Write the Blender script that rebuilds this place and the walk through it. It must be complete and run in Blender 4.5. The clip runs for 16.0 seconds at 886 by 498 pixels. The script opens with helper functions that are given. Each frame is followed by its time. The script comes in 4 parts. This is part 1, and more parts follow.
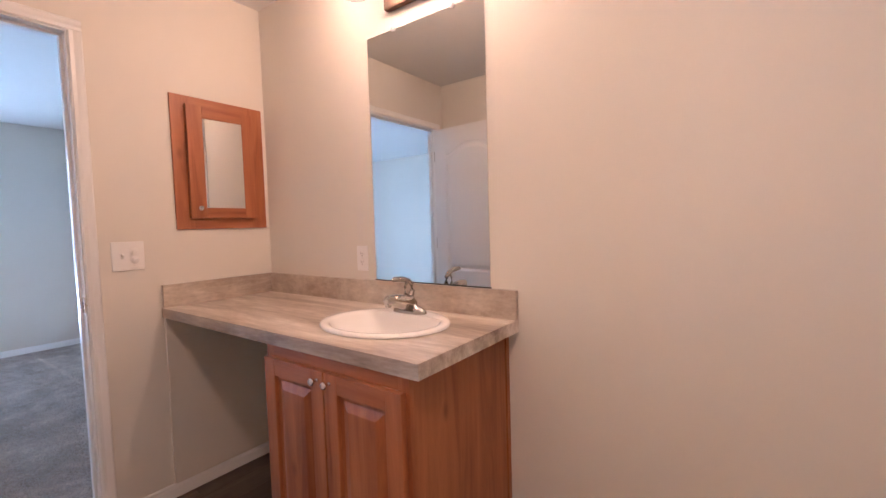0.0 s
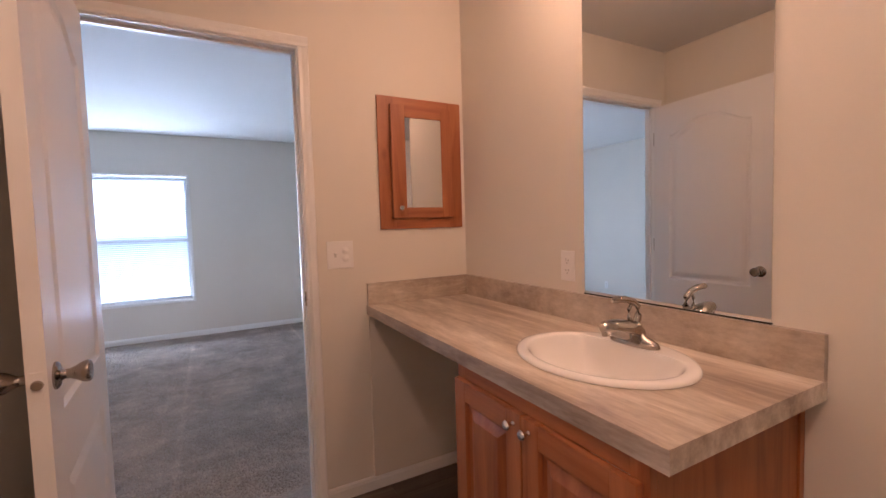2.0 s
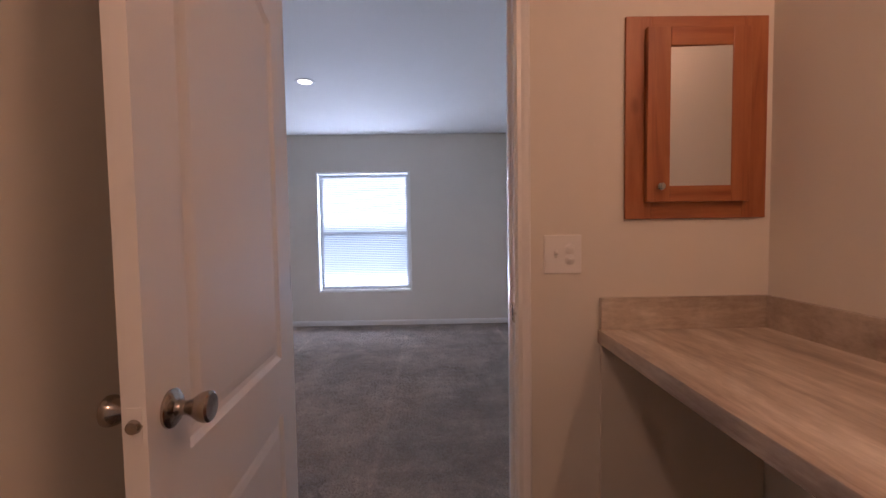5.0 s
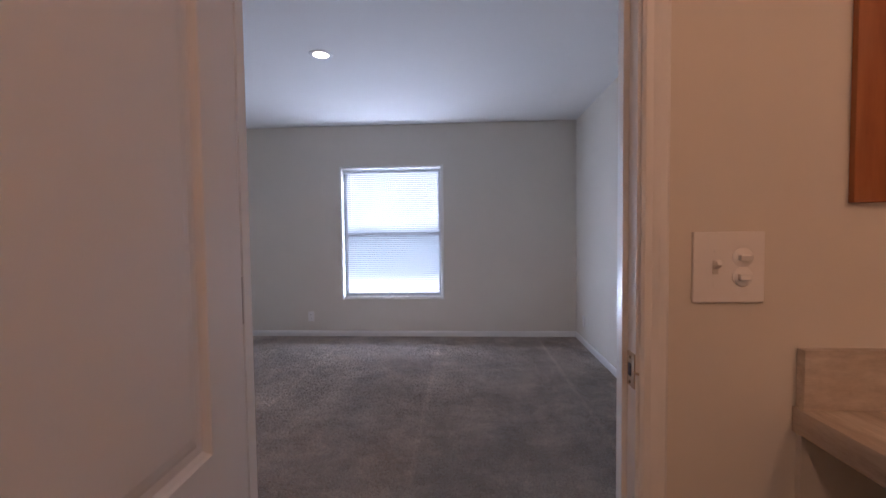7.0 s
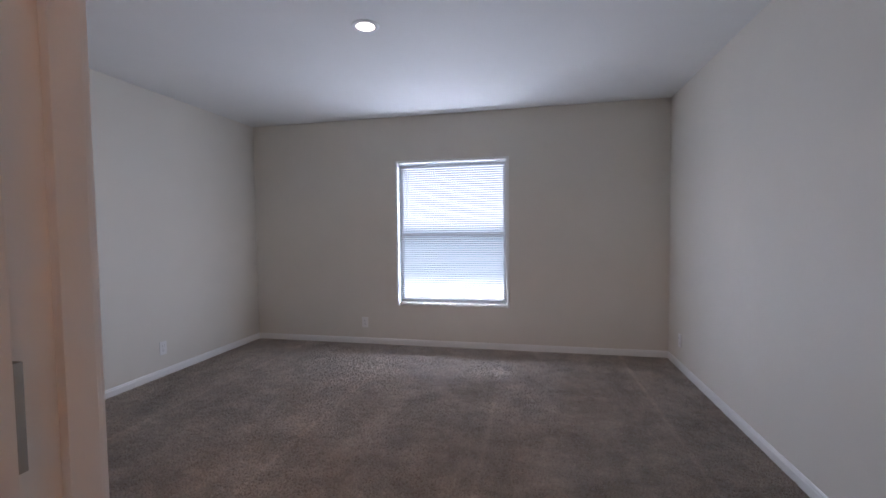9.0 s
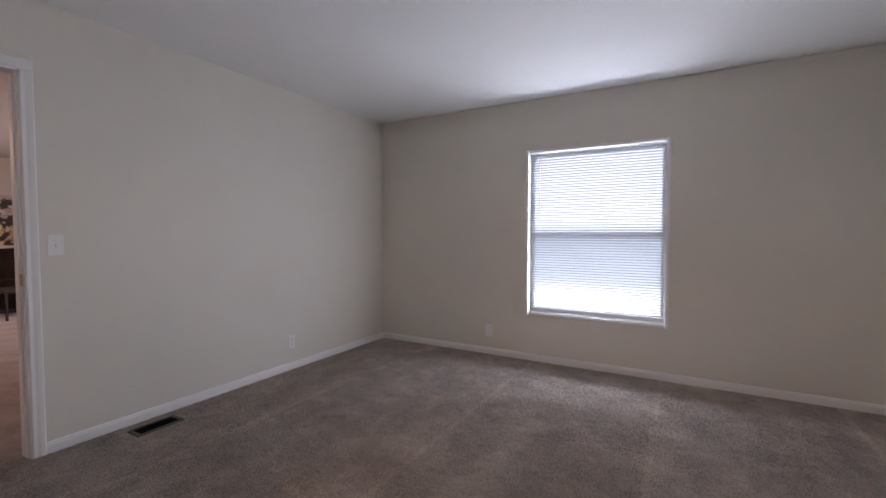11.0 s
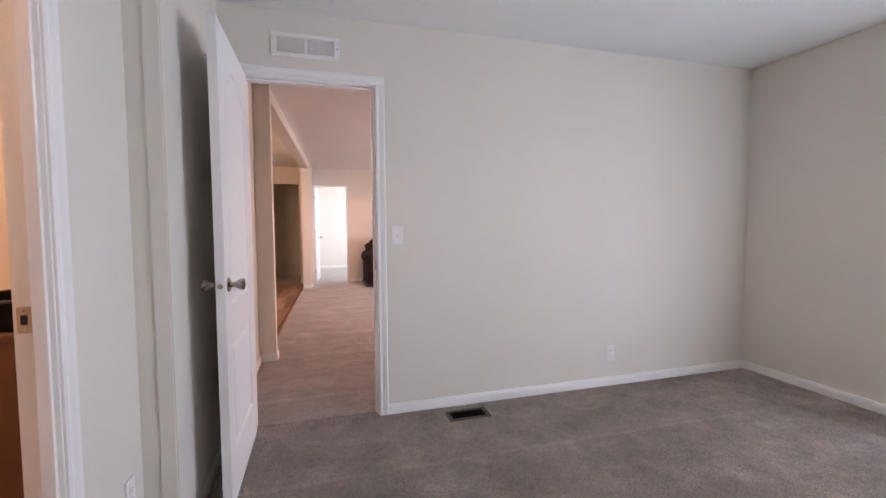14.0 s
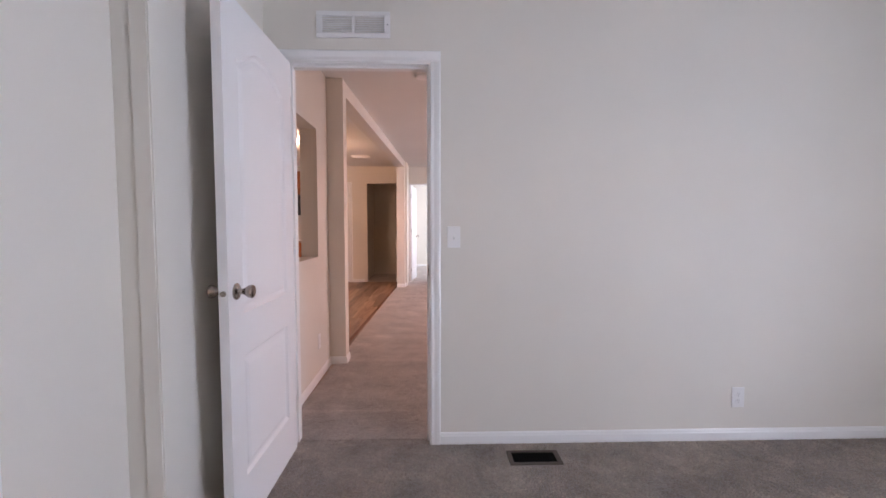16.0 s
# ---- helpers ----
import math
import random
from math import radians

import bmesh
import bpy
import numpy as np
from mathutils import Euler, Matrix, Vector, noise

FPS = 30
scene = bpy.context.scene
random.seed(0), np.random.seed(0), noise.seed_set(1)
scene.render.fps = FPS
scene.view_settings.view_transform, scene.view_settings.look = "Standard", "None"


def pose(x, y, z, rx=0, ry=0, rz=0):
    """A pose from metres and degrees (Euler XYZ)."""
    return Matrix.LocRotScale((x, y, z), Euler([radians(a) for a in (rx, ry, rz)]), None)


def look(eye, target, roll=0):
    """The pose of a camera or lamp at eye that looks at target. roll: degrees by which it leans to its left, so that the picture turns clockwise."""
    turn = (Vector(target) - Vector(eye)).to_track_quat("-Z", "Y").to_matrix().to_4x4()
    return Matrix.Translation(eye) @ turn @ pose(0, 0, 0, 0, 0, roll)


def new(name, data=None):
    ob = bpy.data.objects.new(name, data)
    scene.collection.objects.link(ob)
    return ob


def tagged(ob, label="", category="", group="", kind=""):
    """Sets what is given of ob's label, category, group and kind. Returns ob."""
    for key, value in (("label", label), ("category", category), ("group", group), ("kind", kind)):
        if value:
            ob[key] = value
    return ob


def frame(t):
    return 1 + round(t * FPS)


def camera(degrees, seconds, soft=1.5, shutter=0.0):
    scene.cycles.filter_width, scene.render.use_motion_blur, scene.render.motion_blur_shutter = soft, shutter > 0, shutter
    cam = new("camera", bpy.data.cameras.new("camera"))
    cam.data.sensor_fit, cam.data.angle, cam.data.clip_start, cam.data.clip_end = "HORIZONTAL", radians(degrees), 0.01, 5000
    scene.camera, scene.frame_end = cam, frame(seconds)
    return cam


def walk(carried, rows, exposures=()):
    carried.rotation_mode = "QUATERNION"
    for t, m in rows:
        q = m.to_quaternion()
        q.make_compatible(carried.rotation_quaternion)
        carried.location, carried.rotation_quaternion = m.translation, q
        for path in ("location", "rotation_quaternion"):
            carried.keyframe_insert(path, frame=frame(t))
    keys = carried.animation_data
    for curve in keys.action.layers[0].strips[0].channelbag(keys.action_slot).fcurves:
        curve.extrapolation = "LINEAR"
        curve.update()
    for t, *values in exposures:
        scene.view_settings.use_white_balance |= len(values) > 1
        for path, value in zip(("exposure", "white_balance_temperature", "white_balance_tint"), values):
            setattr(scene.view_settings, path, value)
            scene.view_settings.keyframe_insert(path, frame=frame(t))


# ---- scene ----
cam = camera(92.5, 16.0)
PATH = [
    (0, (0.354, 0.641, 1.252), (-0.826, 2.252, 1.138), -1.7),
    (0.5, (0.258, 0.686, 1.259), (-1.069, 2.179, 1.151), -1.7),
    (1, (0.186, 0.71, 1.275), (-1.289, 2.057, 1.163), -1.6),
    (1.5, (0.137, 0.75, 1.28), (-1.483, 1.916, 1.164), -1.6),
    (2, (0.097, 0.814, 1.277), (-1.662, 1.759, 1.166), -1.7),
    (2.5, (0.062, 0.857, 1.266), (-1.817, 1.533, 1.153), -1.8),
    (3, (-0.012, 0.894, 1.262), (-1.957, 1.341, 1.148), -1.8),
    (3.5, (-0.12, 0.915, 1.257), (-2.092, 1.226, 1.145), -1.4),
    (6, (-0.765, 0.909, 1.239), (-2.761, 0.825, 1.149), -0.8),
    (6.5, (-0.928, 0.876, 1.232), (-2.923, 0.767, 1.144), -0.7),
    (7, (-1.071, 0.864, 1.226), (-3.065, 0.742, 1.141), -0.7),
    (7.5, (-1.211, 0.866, 1.235), (-3.205, 0.735, 1.154), -0.6),
    (8, (-1.347, 0.863, 1.233), (-3.339, 0.701, 1.156), -0.6),
    (8.5, (-1.459, 0.853, 1.244), (-3.439, 0.570, 1.159), -0.7),
    (11, (-2.068, 0.694, 1.219), (-3.8, -0.301, 1.14), -0.0),
    (11.5, (-2.119, 0.645, 1.199), (-3.763, -0.491, 1.119), 0.0),
    (12, (-2.207, 0.596, 1.194), (-3.744, -0.682, 1.114), 0.1),
    (12.5, (-2.325, 0.507, 1.187), (-3.681, -0.96, 1.101), -0.1),
    (13, (-2.394, 0.427, 1.197), (-3.47, -1.256, 1.104), -0.4),
    (13.5, (-2.463, 0.354, 1.209), (-3.271, -1.473, 1.111), -0.4),
    (14, (-2.556, 0.324, 1.206), (-3.117, -1.592, 1.097), -0.4),
    (14.5, (-2.632, 0.247, 1.2), (-3.023, -1.711, 1.087), -0.3),
    (15, (-2.712, 0.14, 1.206), (-2.936, -1.844, 1.087), -0.2),
    (15.5, (-2.814, 0.063, 1.2), (-2.93, -1.93, 1.081), -0.1),
    (16, (-2.91, -0.046, 1.211), (-2.967, -2.042, 1.099), -0.0),
]
walk(cam, [(t, look(eye, target, roll)) for t, eye, target, roll in PATH],
     exposures=[(0.0, 0.58, 4650, 13), (1.0, 0.48, 4950, 17), (1.5, 0.28, 5150, 18), (2.5, -0.1, 5380, 21), (3.7, -0.40, 5470, 23), (6.0, -0.68, 5620, 27), (8.5, -0.86, 5780, 22),
                (11.0, -0.80, 6300, 24), (12.5, -0.58, 6300, 25), (13.0, -0.80, 6300, 26), (13.5, 0.0, 6250, 23), (14.2, 0.12, 6180, 24), (15.0, 0.07, 6100, 25), (16.0, 0.06, 6050, 25)])

# ---- world and light ----
world = bpy.data.worlds.new("world")
scene.world = world
world.use_nodes = True
_wn = world.node_tree.nodes
_sky = _wn.new("ShaderNodeTexSky")
_sky.sky_type = "NISHITA"
_sky.sun_disc = False
_sky.sun_elevation, _sky.sun_rotation = radians(40), radians(200)
_wn["Background"].inputs["Strength"].default_value = 0.12
world.node_tree.links.new(_sky.outputs["Color"], _wn["Background"].inputs["Color"])


def lamp(name, kind, m, energy, color, size=0.1, size_y=None, spread=None):
    data = bpy.data.lights.new(name, kind)
    data.energy, data.color = energy, color
    if kind == "AREA":
        data.shape, data.size = "RECTANGLE", size
        data.size_y = size_y or size
        if spread:
            data.spread = radians(spread)
    elif kind == "SUN":
        data.angle = size
    else:
        data.shadow_soft_size = size
    ob = new(name, data)
    ob.matrix_world = m
    return ob


WARM = (1.0, 0.52, 0.26)
DAY = (0.78, 0.89, 1.0)
CEIL = 2.45
lamp("sun", "SUN", look((0, 0, 10), (-3, 6, 0)), 2.5, (1.0, 0.95, 0.88), radians(0.5))
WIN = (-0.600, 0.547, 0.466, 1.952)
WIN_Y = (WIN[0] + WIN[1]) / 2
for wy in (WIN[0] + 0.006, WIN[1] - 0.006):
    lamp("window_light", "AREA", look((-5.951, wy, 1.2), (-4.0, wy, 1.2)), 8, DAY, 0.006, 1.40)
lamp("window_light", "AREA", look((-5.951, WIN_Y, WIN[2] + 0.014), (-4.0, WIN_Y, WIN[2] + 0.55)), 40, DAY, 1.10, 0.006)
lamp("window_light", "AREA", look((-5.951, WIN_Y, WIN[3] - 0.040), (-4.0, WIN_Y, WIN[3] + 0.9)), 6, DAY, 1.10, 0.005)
for vx in (-0.96, -0.72, -0.48):
    lamp("vanity_bulb_light", "POINT", pose(vx, 1.80, 2.30), 5.4, WARM, 0.03)
lamp("bath_ceiling_light", "AREA", pose(0.22, 0.68, 2.362), 10.0, WARM, 0.16)
lamp("bedroom_can_light", "SPOT", pose(-3.99, -0.14, 2.43), 9, (1.0, 0.74, 0.5), 0.05).data.spot_size = radians(150)
# The can at -4.9 is out of view, added to brighten the living room.
for ly in (-7.3, -4.9):
    lamp("living_can_light", "SPOT", pose(-3.8, ly, 2.43), 58, (1.0, 0.47, 0.33), 0.05).data.spot_size = radians(150)
lamp("kitchen_light", "POINT", pose(-1.04, -6.5, 2.30), 55, (1.0, 0.60, 0.34), 0.12)
lamp("closet_light", "POINT", pose(-0.9, -0.9, 2.30), 38, WARM, 0.08)
# Unseen fill lamp, added in a made-up wall opening to brighten the living room.
lamp("living_fill_light", "AREA", look((-6.0, -5.4, 1.25), (-3.0, -5.4, 1.25)), 46, (1.0, 0.80, 0.73), 1.75, 1.45)
# Unseen fill lamp, added so that the far room shows bright through its door.
lamp("far_room_fill", "AREA", look((-4.9, -11.2, 1.4), (-2.5, -10.8, 1.1)), 75, (0.88, 0.94, 1.0), 1.2, 1.4)

# ---- materials ----
M = {}


def nodes_of(name, rough=0.6, metal=0.0):
    m = bpy.data.materials.new(name)
    m.use_nodes = True
    b = m.node_tree.nodes["Principled BSDF"]
    b.inputs["Roughness"].default_value, b.inputs["Metallic"].default_value = rough, metal
    M[name] = m
    return m, m.node_tree, b


def coords(nt, scale, rot=(0, 0, 0), kind="Object"):
    tc, mp = nt.nodes.new("ShaderNodeTexCoord"), nt.nodes.new("ShaderNodeMapping")
    mp.inputs["Scale"].default_value = scale
    mp.inputs["Rotation"].default_value = rot
    nt.links.new(tc.outputs[kind], mp.inputs["Vector"])
    return mp.outputs["Vector"]


def world_coords(nt, scale):
    g, mp = nt.nodes.new("ShaderNodeNewGeometry"), nt.nodes.new("ShaderNodeMapping")
    mp.inputs["Scale"].default_value = scale
    nt.links.new(g.outputs["Position"], mp.inputs["Vector"])
    return mp.outputs["Vector"]


def noise_tex(nt, vec, scale, detail=3, rough=0.55, dist=0.0):
    n = nt.nodes.new("ShaderNodeTexNoise")
    n.inputs["Scale"].default_value, n.inputs["Detail"].default_value = scale, detail
    n.inputs["Roughness"].default_value, n.inputs["Distortion"].default_value = rough, dist
    nt.links.new(vec, n.inputs["Vector"])
    return n.outputs["Fac"]


def ramp(nt, fac, stops):
    r = nt.nodes.new("ShaderNodeValToRGB")
    while len(r.color_ramp.elements) < len(stops):
        r.color_ramp.elements.new(0.5)
    for e, (p, c) in zip(r.color_ramp.elements, stops):
        e.position, e.color = p, (*c, 1)
    nt.links.new(fac, r.inputs["Fac"])
    return r.outputs["Color"]


def mixc(nt, a, b, fac, mode="MIX"):
    n = nt.nodes.new("ShaderNodeMix")
    n.data_type, n.blend_type = "RGBA", mode
    if isinstance(fac, float):
        n.inputs["Factor"].default_value = fac
    else:
        nt.links.new(fac, n.inputs["Factor"])
    nt.links.new(a, n.inputs["A"])
    nt.links.new(b, n.inputs["B"])
    return n.outputs["Result"]


def bump(nt, b, height, strength, dist=0.002):
    n = nt.nodes.new("ShaderNodeBump")
    n.inputs["Strength"].default_value, n.inputs["Distance"].default_value = strength, dist
    nt.links.new(height, n.inputs["Height"])
    nt.links.new(n.outputs["Normal"], b.inputs["Normal"])


def paint(name, color, rough=0.6, var=0.03, grain=260.0, strength=0.25, big=1.3):
    m, nt, b = nodes_of(name, rough)
    v = world_coords(nt, (1, 1, 1))
    lo = tuple(c * (1 - var) for c in color)
    hi = tuple(min(1, c * (1 + var)) for c in color)
    c1 = ramp(nt, noise_tex(nt, v, big, 4), [(0.3, lo), (0.7, hi)])
    nt.links.new(c1, b.inputs["Base Color"])
    bump(nt, b, noise_tex(nt, v, grain, 3), strength, 0.001)
    rr = nt.nodes.new("ShaderNodeMapRange")
    rr.inputs["To Min"].default_value, rr.inputs["To Max"].default_value = rough * 0.85, min(1, rough * 1.15)
    nt.links.new(noise_tex(nt, v, 6, 3), rr.inputs["Value"])
    nt.links.new(rr.outputs["Result"], b.inputs["Roughness"])
    return m


paint("wall_paint", (0.765, 0.722, 0.64), 0.62, 0.025, 180, 0.22)
paint("ceiling_paint", (0.80, 0.79, 0.76), 0.75, 0.02, 110, 0.35)
paint("trim_paint", (0.87, 0.86, 0.83), 0.34, 0.015, 60, 0.04, 3)
paint("door_paint", (0.82, 0.81, 0.79), 0.45, 0.012, 90, 0.05, 3)
paint("panel_beige", (0.74, 0.69, 0.605), 0.5, 0.03, 120, 0.1)
paint("plastic_white", (0.87, 0.85, 0.82), 0.35, 0.01, 50, 0.02, 5)
paint("slat_white", (0.86, 0.86, 0.86), 0.45, 0.01, 50, 0.02, 5)
_nt = M["slat_white"].node_tree
_tr, _mx = _nt.nodes.new("ShaderNodeBsdfTranslucent"), _nt.nodes.new("ShaderNodeMixShader")
_tr.inputs["Color"].default_value, _mx.inputs["Fac"].default_value = (0.80, 0.86, 0.92, 1), 0.38
_nt.links.new(_nt.nodes["Principled BSDF"].outputs["BSDF"], _mx.inputs[1])
_nt.links.new(_tr.outputs["BSDF"], _mx.inputs[2])
_nt.links.new(_mx.outputs["Shader"], _nt.nodes["Material Output"].inputs["Surface"])
paint("vinyl_white", (0.82, 0.82, 0.82), 0.35, 0.01, 50, 0.02, 5)
paint("vent_grey", (0.70, 0.68, 0.64), 0.6, 0.05, 50, 0.02, 5)
paint("slot_grey", (0.22, 0.20, 0.18), 0.6, 0.05, 50, 0.02, 5)
paint("dark_slot", (0.02, 0.02, 0.02), 0.6, 0.1, 50, 0.02, 5)
paint("register_brown", (0.020, 0.014, 0.011), 0.6, 0.15, 90, 0.05, 9)
paint("register_rim", (0.11, 0.088, 0.072), 0.7, 0.15, 90, 0.05, 9)
paint("register_black", (0.004, 0.0035, 0.003), 0.9, 0.1, 90, 0.05, 9)
M["register_black"].node_tree.nodes["Principled BSDF"].inputs["Specular IOR Level"].default_value = 0.1
paint("black_iron", (0.02, 0.018, 0.017), 0.5, 0.1, 90, 0.05, 9)
paint("brown_board", (0.13, 0.055, 0.024), 0.6, 0.12, 160, 0.1, 5)


def brushed(nt):
    """Patches of pile laid this way and that, and the pale lines of a vacuum cleaner's wheels."""
    g, mp = nt.nodes.new("ShaderNodeNewGeometry"), nt.nodes.new("ShaderNodeMapping")
    mp.inputs["Rotation"].default_value, mp.inputs["Scale"].default_value = (0, 0, radians(32)), (6.4, 4.0, 1.0)
    nt.links.new(g.outputs["Position"], mp.inputs["Vector"])
    laid = ramp(nt, noise_tex(nt, mp.outputs["Vector"], 1.0, 6, 0.66, 0.8), [(0.34, (0.83, 0.83, 0.83)), (0.50, (1.0, 1.0, 1.0)), (0.66, (1.2, 1.2, 1.2))])
    wv = nt.nodes.new("ShaderNodeTexWave")
    wv.bands_direction = "Y"
    wv.inputs["Scale"].default_value, wv.inputs["Distortion"].default_value, wv.inputs["Detail"].default_value = 0.29, 1.6, 1.5
    wv.inputs["Detail Scale"].default_value = 0.6
    nt.links.new(world_coords(nt, (0.30, 1, 1)), wv.inputs["Vector"])
    line = ramp(nt, wv.outputs["Fac"], [(0.0, (1, 1, 1)), (0.997, (1, 1, 1)), (1.0, (1.2, 1.2, 1.2))])
    return mixc(nt, laid, line, 1.0, "MULTIPLY")


def carpet(name, dark, mid, light):
    m, nt, b = nodes_of(name, 0.95)
    v = world_coords(nt, (1, 1, 1))
    vs = world_coords(nt, (1.0, 1.35, 1.0))
    blot = ramp(nt, noise_tex(nt, vs, 2.8, 7, 0.72, 0.3), [(0.3, dark), (0.5, mid), (0.72, light)])
    fine = ramp(nt, noise_tex(nt, v, 75, 4, 0.75), [(0.32, (0.5, 0.5, 0.5)), (0.68, (1.0, 1.0, 1.0))])
    fleck = ramp(nt, noise_tex(nt, v, 38, 4, 0.7), [(0.3, (0.8, 0.8, 0.8)), (0.7, (1.0, 1.0, 1.0))])
    c = mixc(nt, blot, fine, 1.0, "MULTIPLY")
    c = mixc(nt, c, fleck, 1.0, "MULTIPLY")
    c = mixc(nt, c, brushed(nt), 1.0, "MULTIPLY")
    wv = nt.nodes.new("ShaderNodeTexWave")
    wv.bands_direction = "Y"
    wv.inputs["Scale"].default_value, wv.inputs["Distortion"].default_value, wv.inputs["Detail"].default_value = 0.85, 2.2, 3.0
    nt.links.new(world_coords(nt, (0.35, 1, 1)), wv.inputs["Vector"])
    c = mixc(nt, c, ramp(nt, wv.outputs["Fac"], [(0.0, (0.84, 0.84, 0.84)), (0.9, (1, 1, 1)), (1.0, (1.12, 1.12, 1.12))]), 0.45, "MULTIPLY")
    nt.links.new(c, b.inputs["Base Color"])
    b.inputs["Specular IOR Level"].default_value = 0.1
    b.inputs["Sheen Weight"].default_value = 0.55
    bump(nt, b, noise_tex(nt, v, 120, 4, 0.75), 1.0, 0.012)
    return m


def carpet_pile():
    m, nt, b = nodes_of("carpet_pile", 0.95)
    v = world_coords(nt, (1, 1, 1))
    vs = world_coords(nt, (1.0, 1.35, 1.0))
    blot = ramp(nt, noise_tex(nt, vs, 2.8, 7, 0.72, 0.3), [(0.3, (0.37, 0.314, 0.263)), (0.5, (0.52, 0.451, 0.385)), (0.72, (0.71, 0.629, 0.543))])
    fleck = ramp(nt, noise_tex(nt, v, 38, 4, 0.7), [(0.3, (0.9, 0.9, 0.9)), (0.7, (1.0, 1.0, 1.0))])
    grain = ramp(nt, noise_tex(nt, v, 170, 2, 0.6), [(0.34, (0.55, 0.55, 0.55)), (0.52, (0.98, 0.98, 0.98)), (0.68, (1.4, 1.4, 1.4))])
    c = mixc(nt, mixc(nt, blot, fleck, 1.0, "MULTIPLY"), grain, 1.0, "MULTIPLY")
    nt.links.new(mixc(nt, c, brushed(nt), 1.0, "MULTIPLY"), b.inputs["Base Color"])
    b.inputs["Specular IOR Level"].default_value = 0.1
    b.inputs["Sheen Weight"].default_value = 0.55


carpet("carpet_grey", (0.34, 0.285, 0.235), (0.49, 0.421, 0.352), (0.67, 0.588, 0.50))
carpet_pile()


def wood(name, dark, mid, light, along, rough=0.42, scale=1.0, knots=True, plank=False, stops=(0.28, 0.48, 0.72)):
    """along: 0, 1 or 2, the axis along which the grain runs."""
    m, nt, b = nodes_of(name, rough)
    st = [9.0, 9.0, 9.0]
    st[along] = 0.7
    if plank:
        oi = nt.nodes.new("ShaderNodeObjectInfo")
        add = nt.nodes.new("ShaderNodeVectorMath")
        add.operation = "MULTIPLY_ADD"
        nt.links.new(oi.outputs["Random"], add.inputs[0])
        add.inputs[1].default_value = (37, 19, 11)
        nt.links.new(world_coords(nt, tuple(s * scale for s in st)), add.inputs[2])
        v = add.outputs["Vector"]
    else:
        v = world_coords(nt, tuple(s * scale for s in st))
    grain = ramp(nt, noise_tex(nt, v, 1.6, 6, 0.62, 0.9), [(stops[0], dark), (stops[1], mid), (stops[2], light)])
    fine = ramp(nt, noise_tex(nt, v, 14, 4, 0.7), [(0.3, (0.86, 0.86, 0.86)), (0.65, (1, 1, 1))])
    c = mixc(nt, grain, fine, 0.8, "MULTIPLY")
    if knots:
        vk = [5.0, 5.0, 5.0]
        vk[along] = 2.6
        vo = nt.nodes.new("ShaderNodeTexVoronoi")
        vo.inputs["Scale"].default_value = 1.0
        nt.links.new(world_coords(nt, tuple(vk)), vo.inputs["Vector"])
        kc = ramp(nt, vo.outputs["Distance"], [(0.02, (0.25, 0.17, 0.12)), (0.10, (1, 1, 1))])
        c = mixc(nt, c, kc, 0.6, "MULTIPLY")
    if plank:
        tint = ramp(nt, oi.outputs["Random"], [(0.0, (0.42, 0.42, 0.42)), (1.0, (1.0, 1.0, 1.0))])
        c = mixc(nt, c, tint, 1.0, "MULTIPLY")
    nt.links.new(c, b.inputs["Base Color"])
    bump(nt, b, noise_tex(nt, v, 10, 4), 0.12, 0.001)
    return m


ALDER = ((0.22, 0.060, 0.017), (0.36, 0.120, 0.036), (0.46, 0.175, 0.058))
wood("alder_upright", *ALDER, 2)
wood("alder_across_x", *ALDER, 0)
wood("alder_across_y", *ALDER, 1)


def laminate(name, stretch, contrast):
    """Printed laminate: broad soft streaks broken by cloudy patches."""
    m, nt, b = nodes_of(name, 0.28)
    v = world_coords(nt, stretch)
    iso = world_coords(nt, (1, 1, 1))
    streak = ramp(nt, noise_tex(nt, v, 1.0, 6, 0.62, 0.35), [(0.34, (0.20, 0.145, 0.105)), (0.42, (0.42, 0.335, 0.26)), (0.52, (0.64, 0.55, 0.45)), (0.64, (0.88, 0.81, 0.71))])
    cloud = ramp(nt, noise_tex(nt, iso, 5.5, 6, 0.68, 0.3), [(0.34, (0.36, 0.285, 0.22)), (0.52, (0.56, 0.475, 0.385)), (0.7, (0.72, 0.64, 0.54))])
    c = mixc(nt, streak, cloud, contrast)
    fine = ramp(nt, noise_tex(nt, v, 9, 4, 0.7), [(0.3, (0.72, 0.70, 0.67)), (0.65, (1, 1, 1))])
    nt.links.new(mixc(nt, c, fine, 0.8, "MULTIPLY"), b.inputs["Base Color"])
    return m


laminate("laminate", (1.6, 10.0, 10.0), 0.30)
laminate("laminate_y", (9.0, 2.0, 9.0), 0.6)
laminate("laminate_splash", (2.2, 6.0, 6.0), 0.75)
wood("vinyl_plank", (0.06, 0.042, 0.03), (0.115, 0.082, 0.06), (0.19, 0.145, 0.11), 1, 0.4, 0.8, knots=False, plank=True)
wood("kitchen_plank", (0.13, 0.065, 0.034), (0.34, 0.20, 0.11), (0.64, 0.45, 0.30), 1, 0.4, 0.7, knots=False, plank=True)


def metal(name, color, rough):
    m, nt, b = nodes_of(name, rough, 1.0)
    v = world_coords(nt, (1, 1, 1))
    nt.links.new(ramp(nt, noise_tex(nt, v, 40, 3), [(0.3, tuple(c * 0.9 for c in color)), (0.7, color)]), b.inputs["Base Color"])
    return m


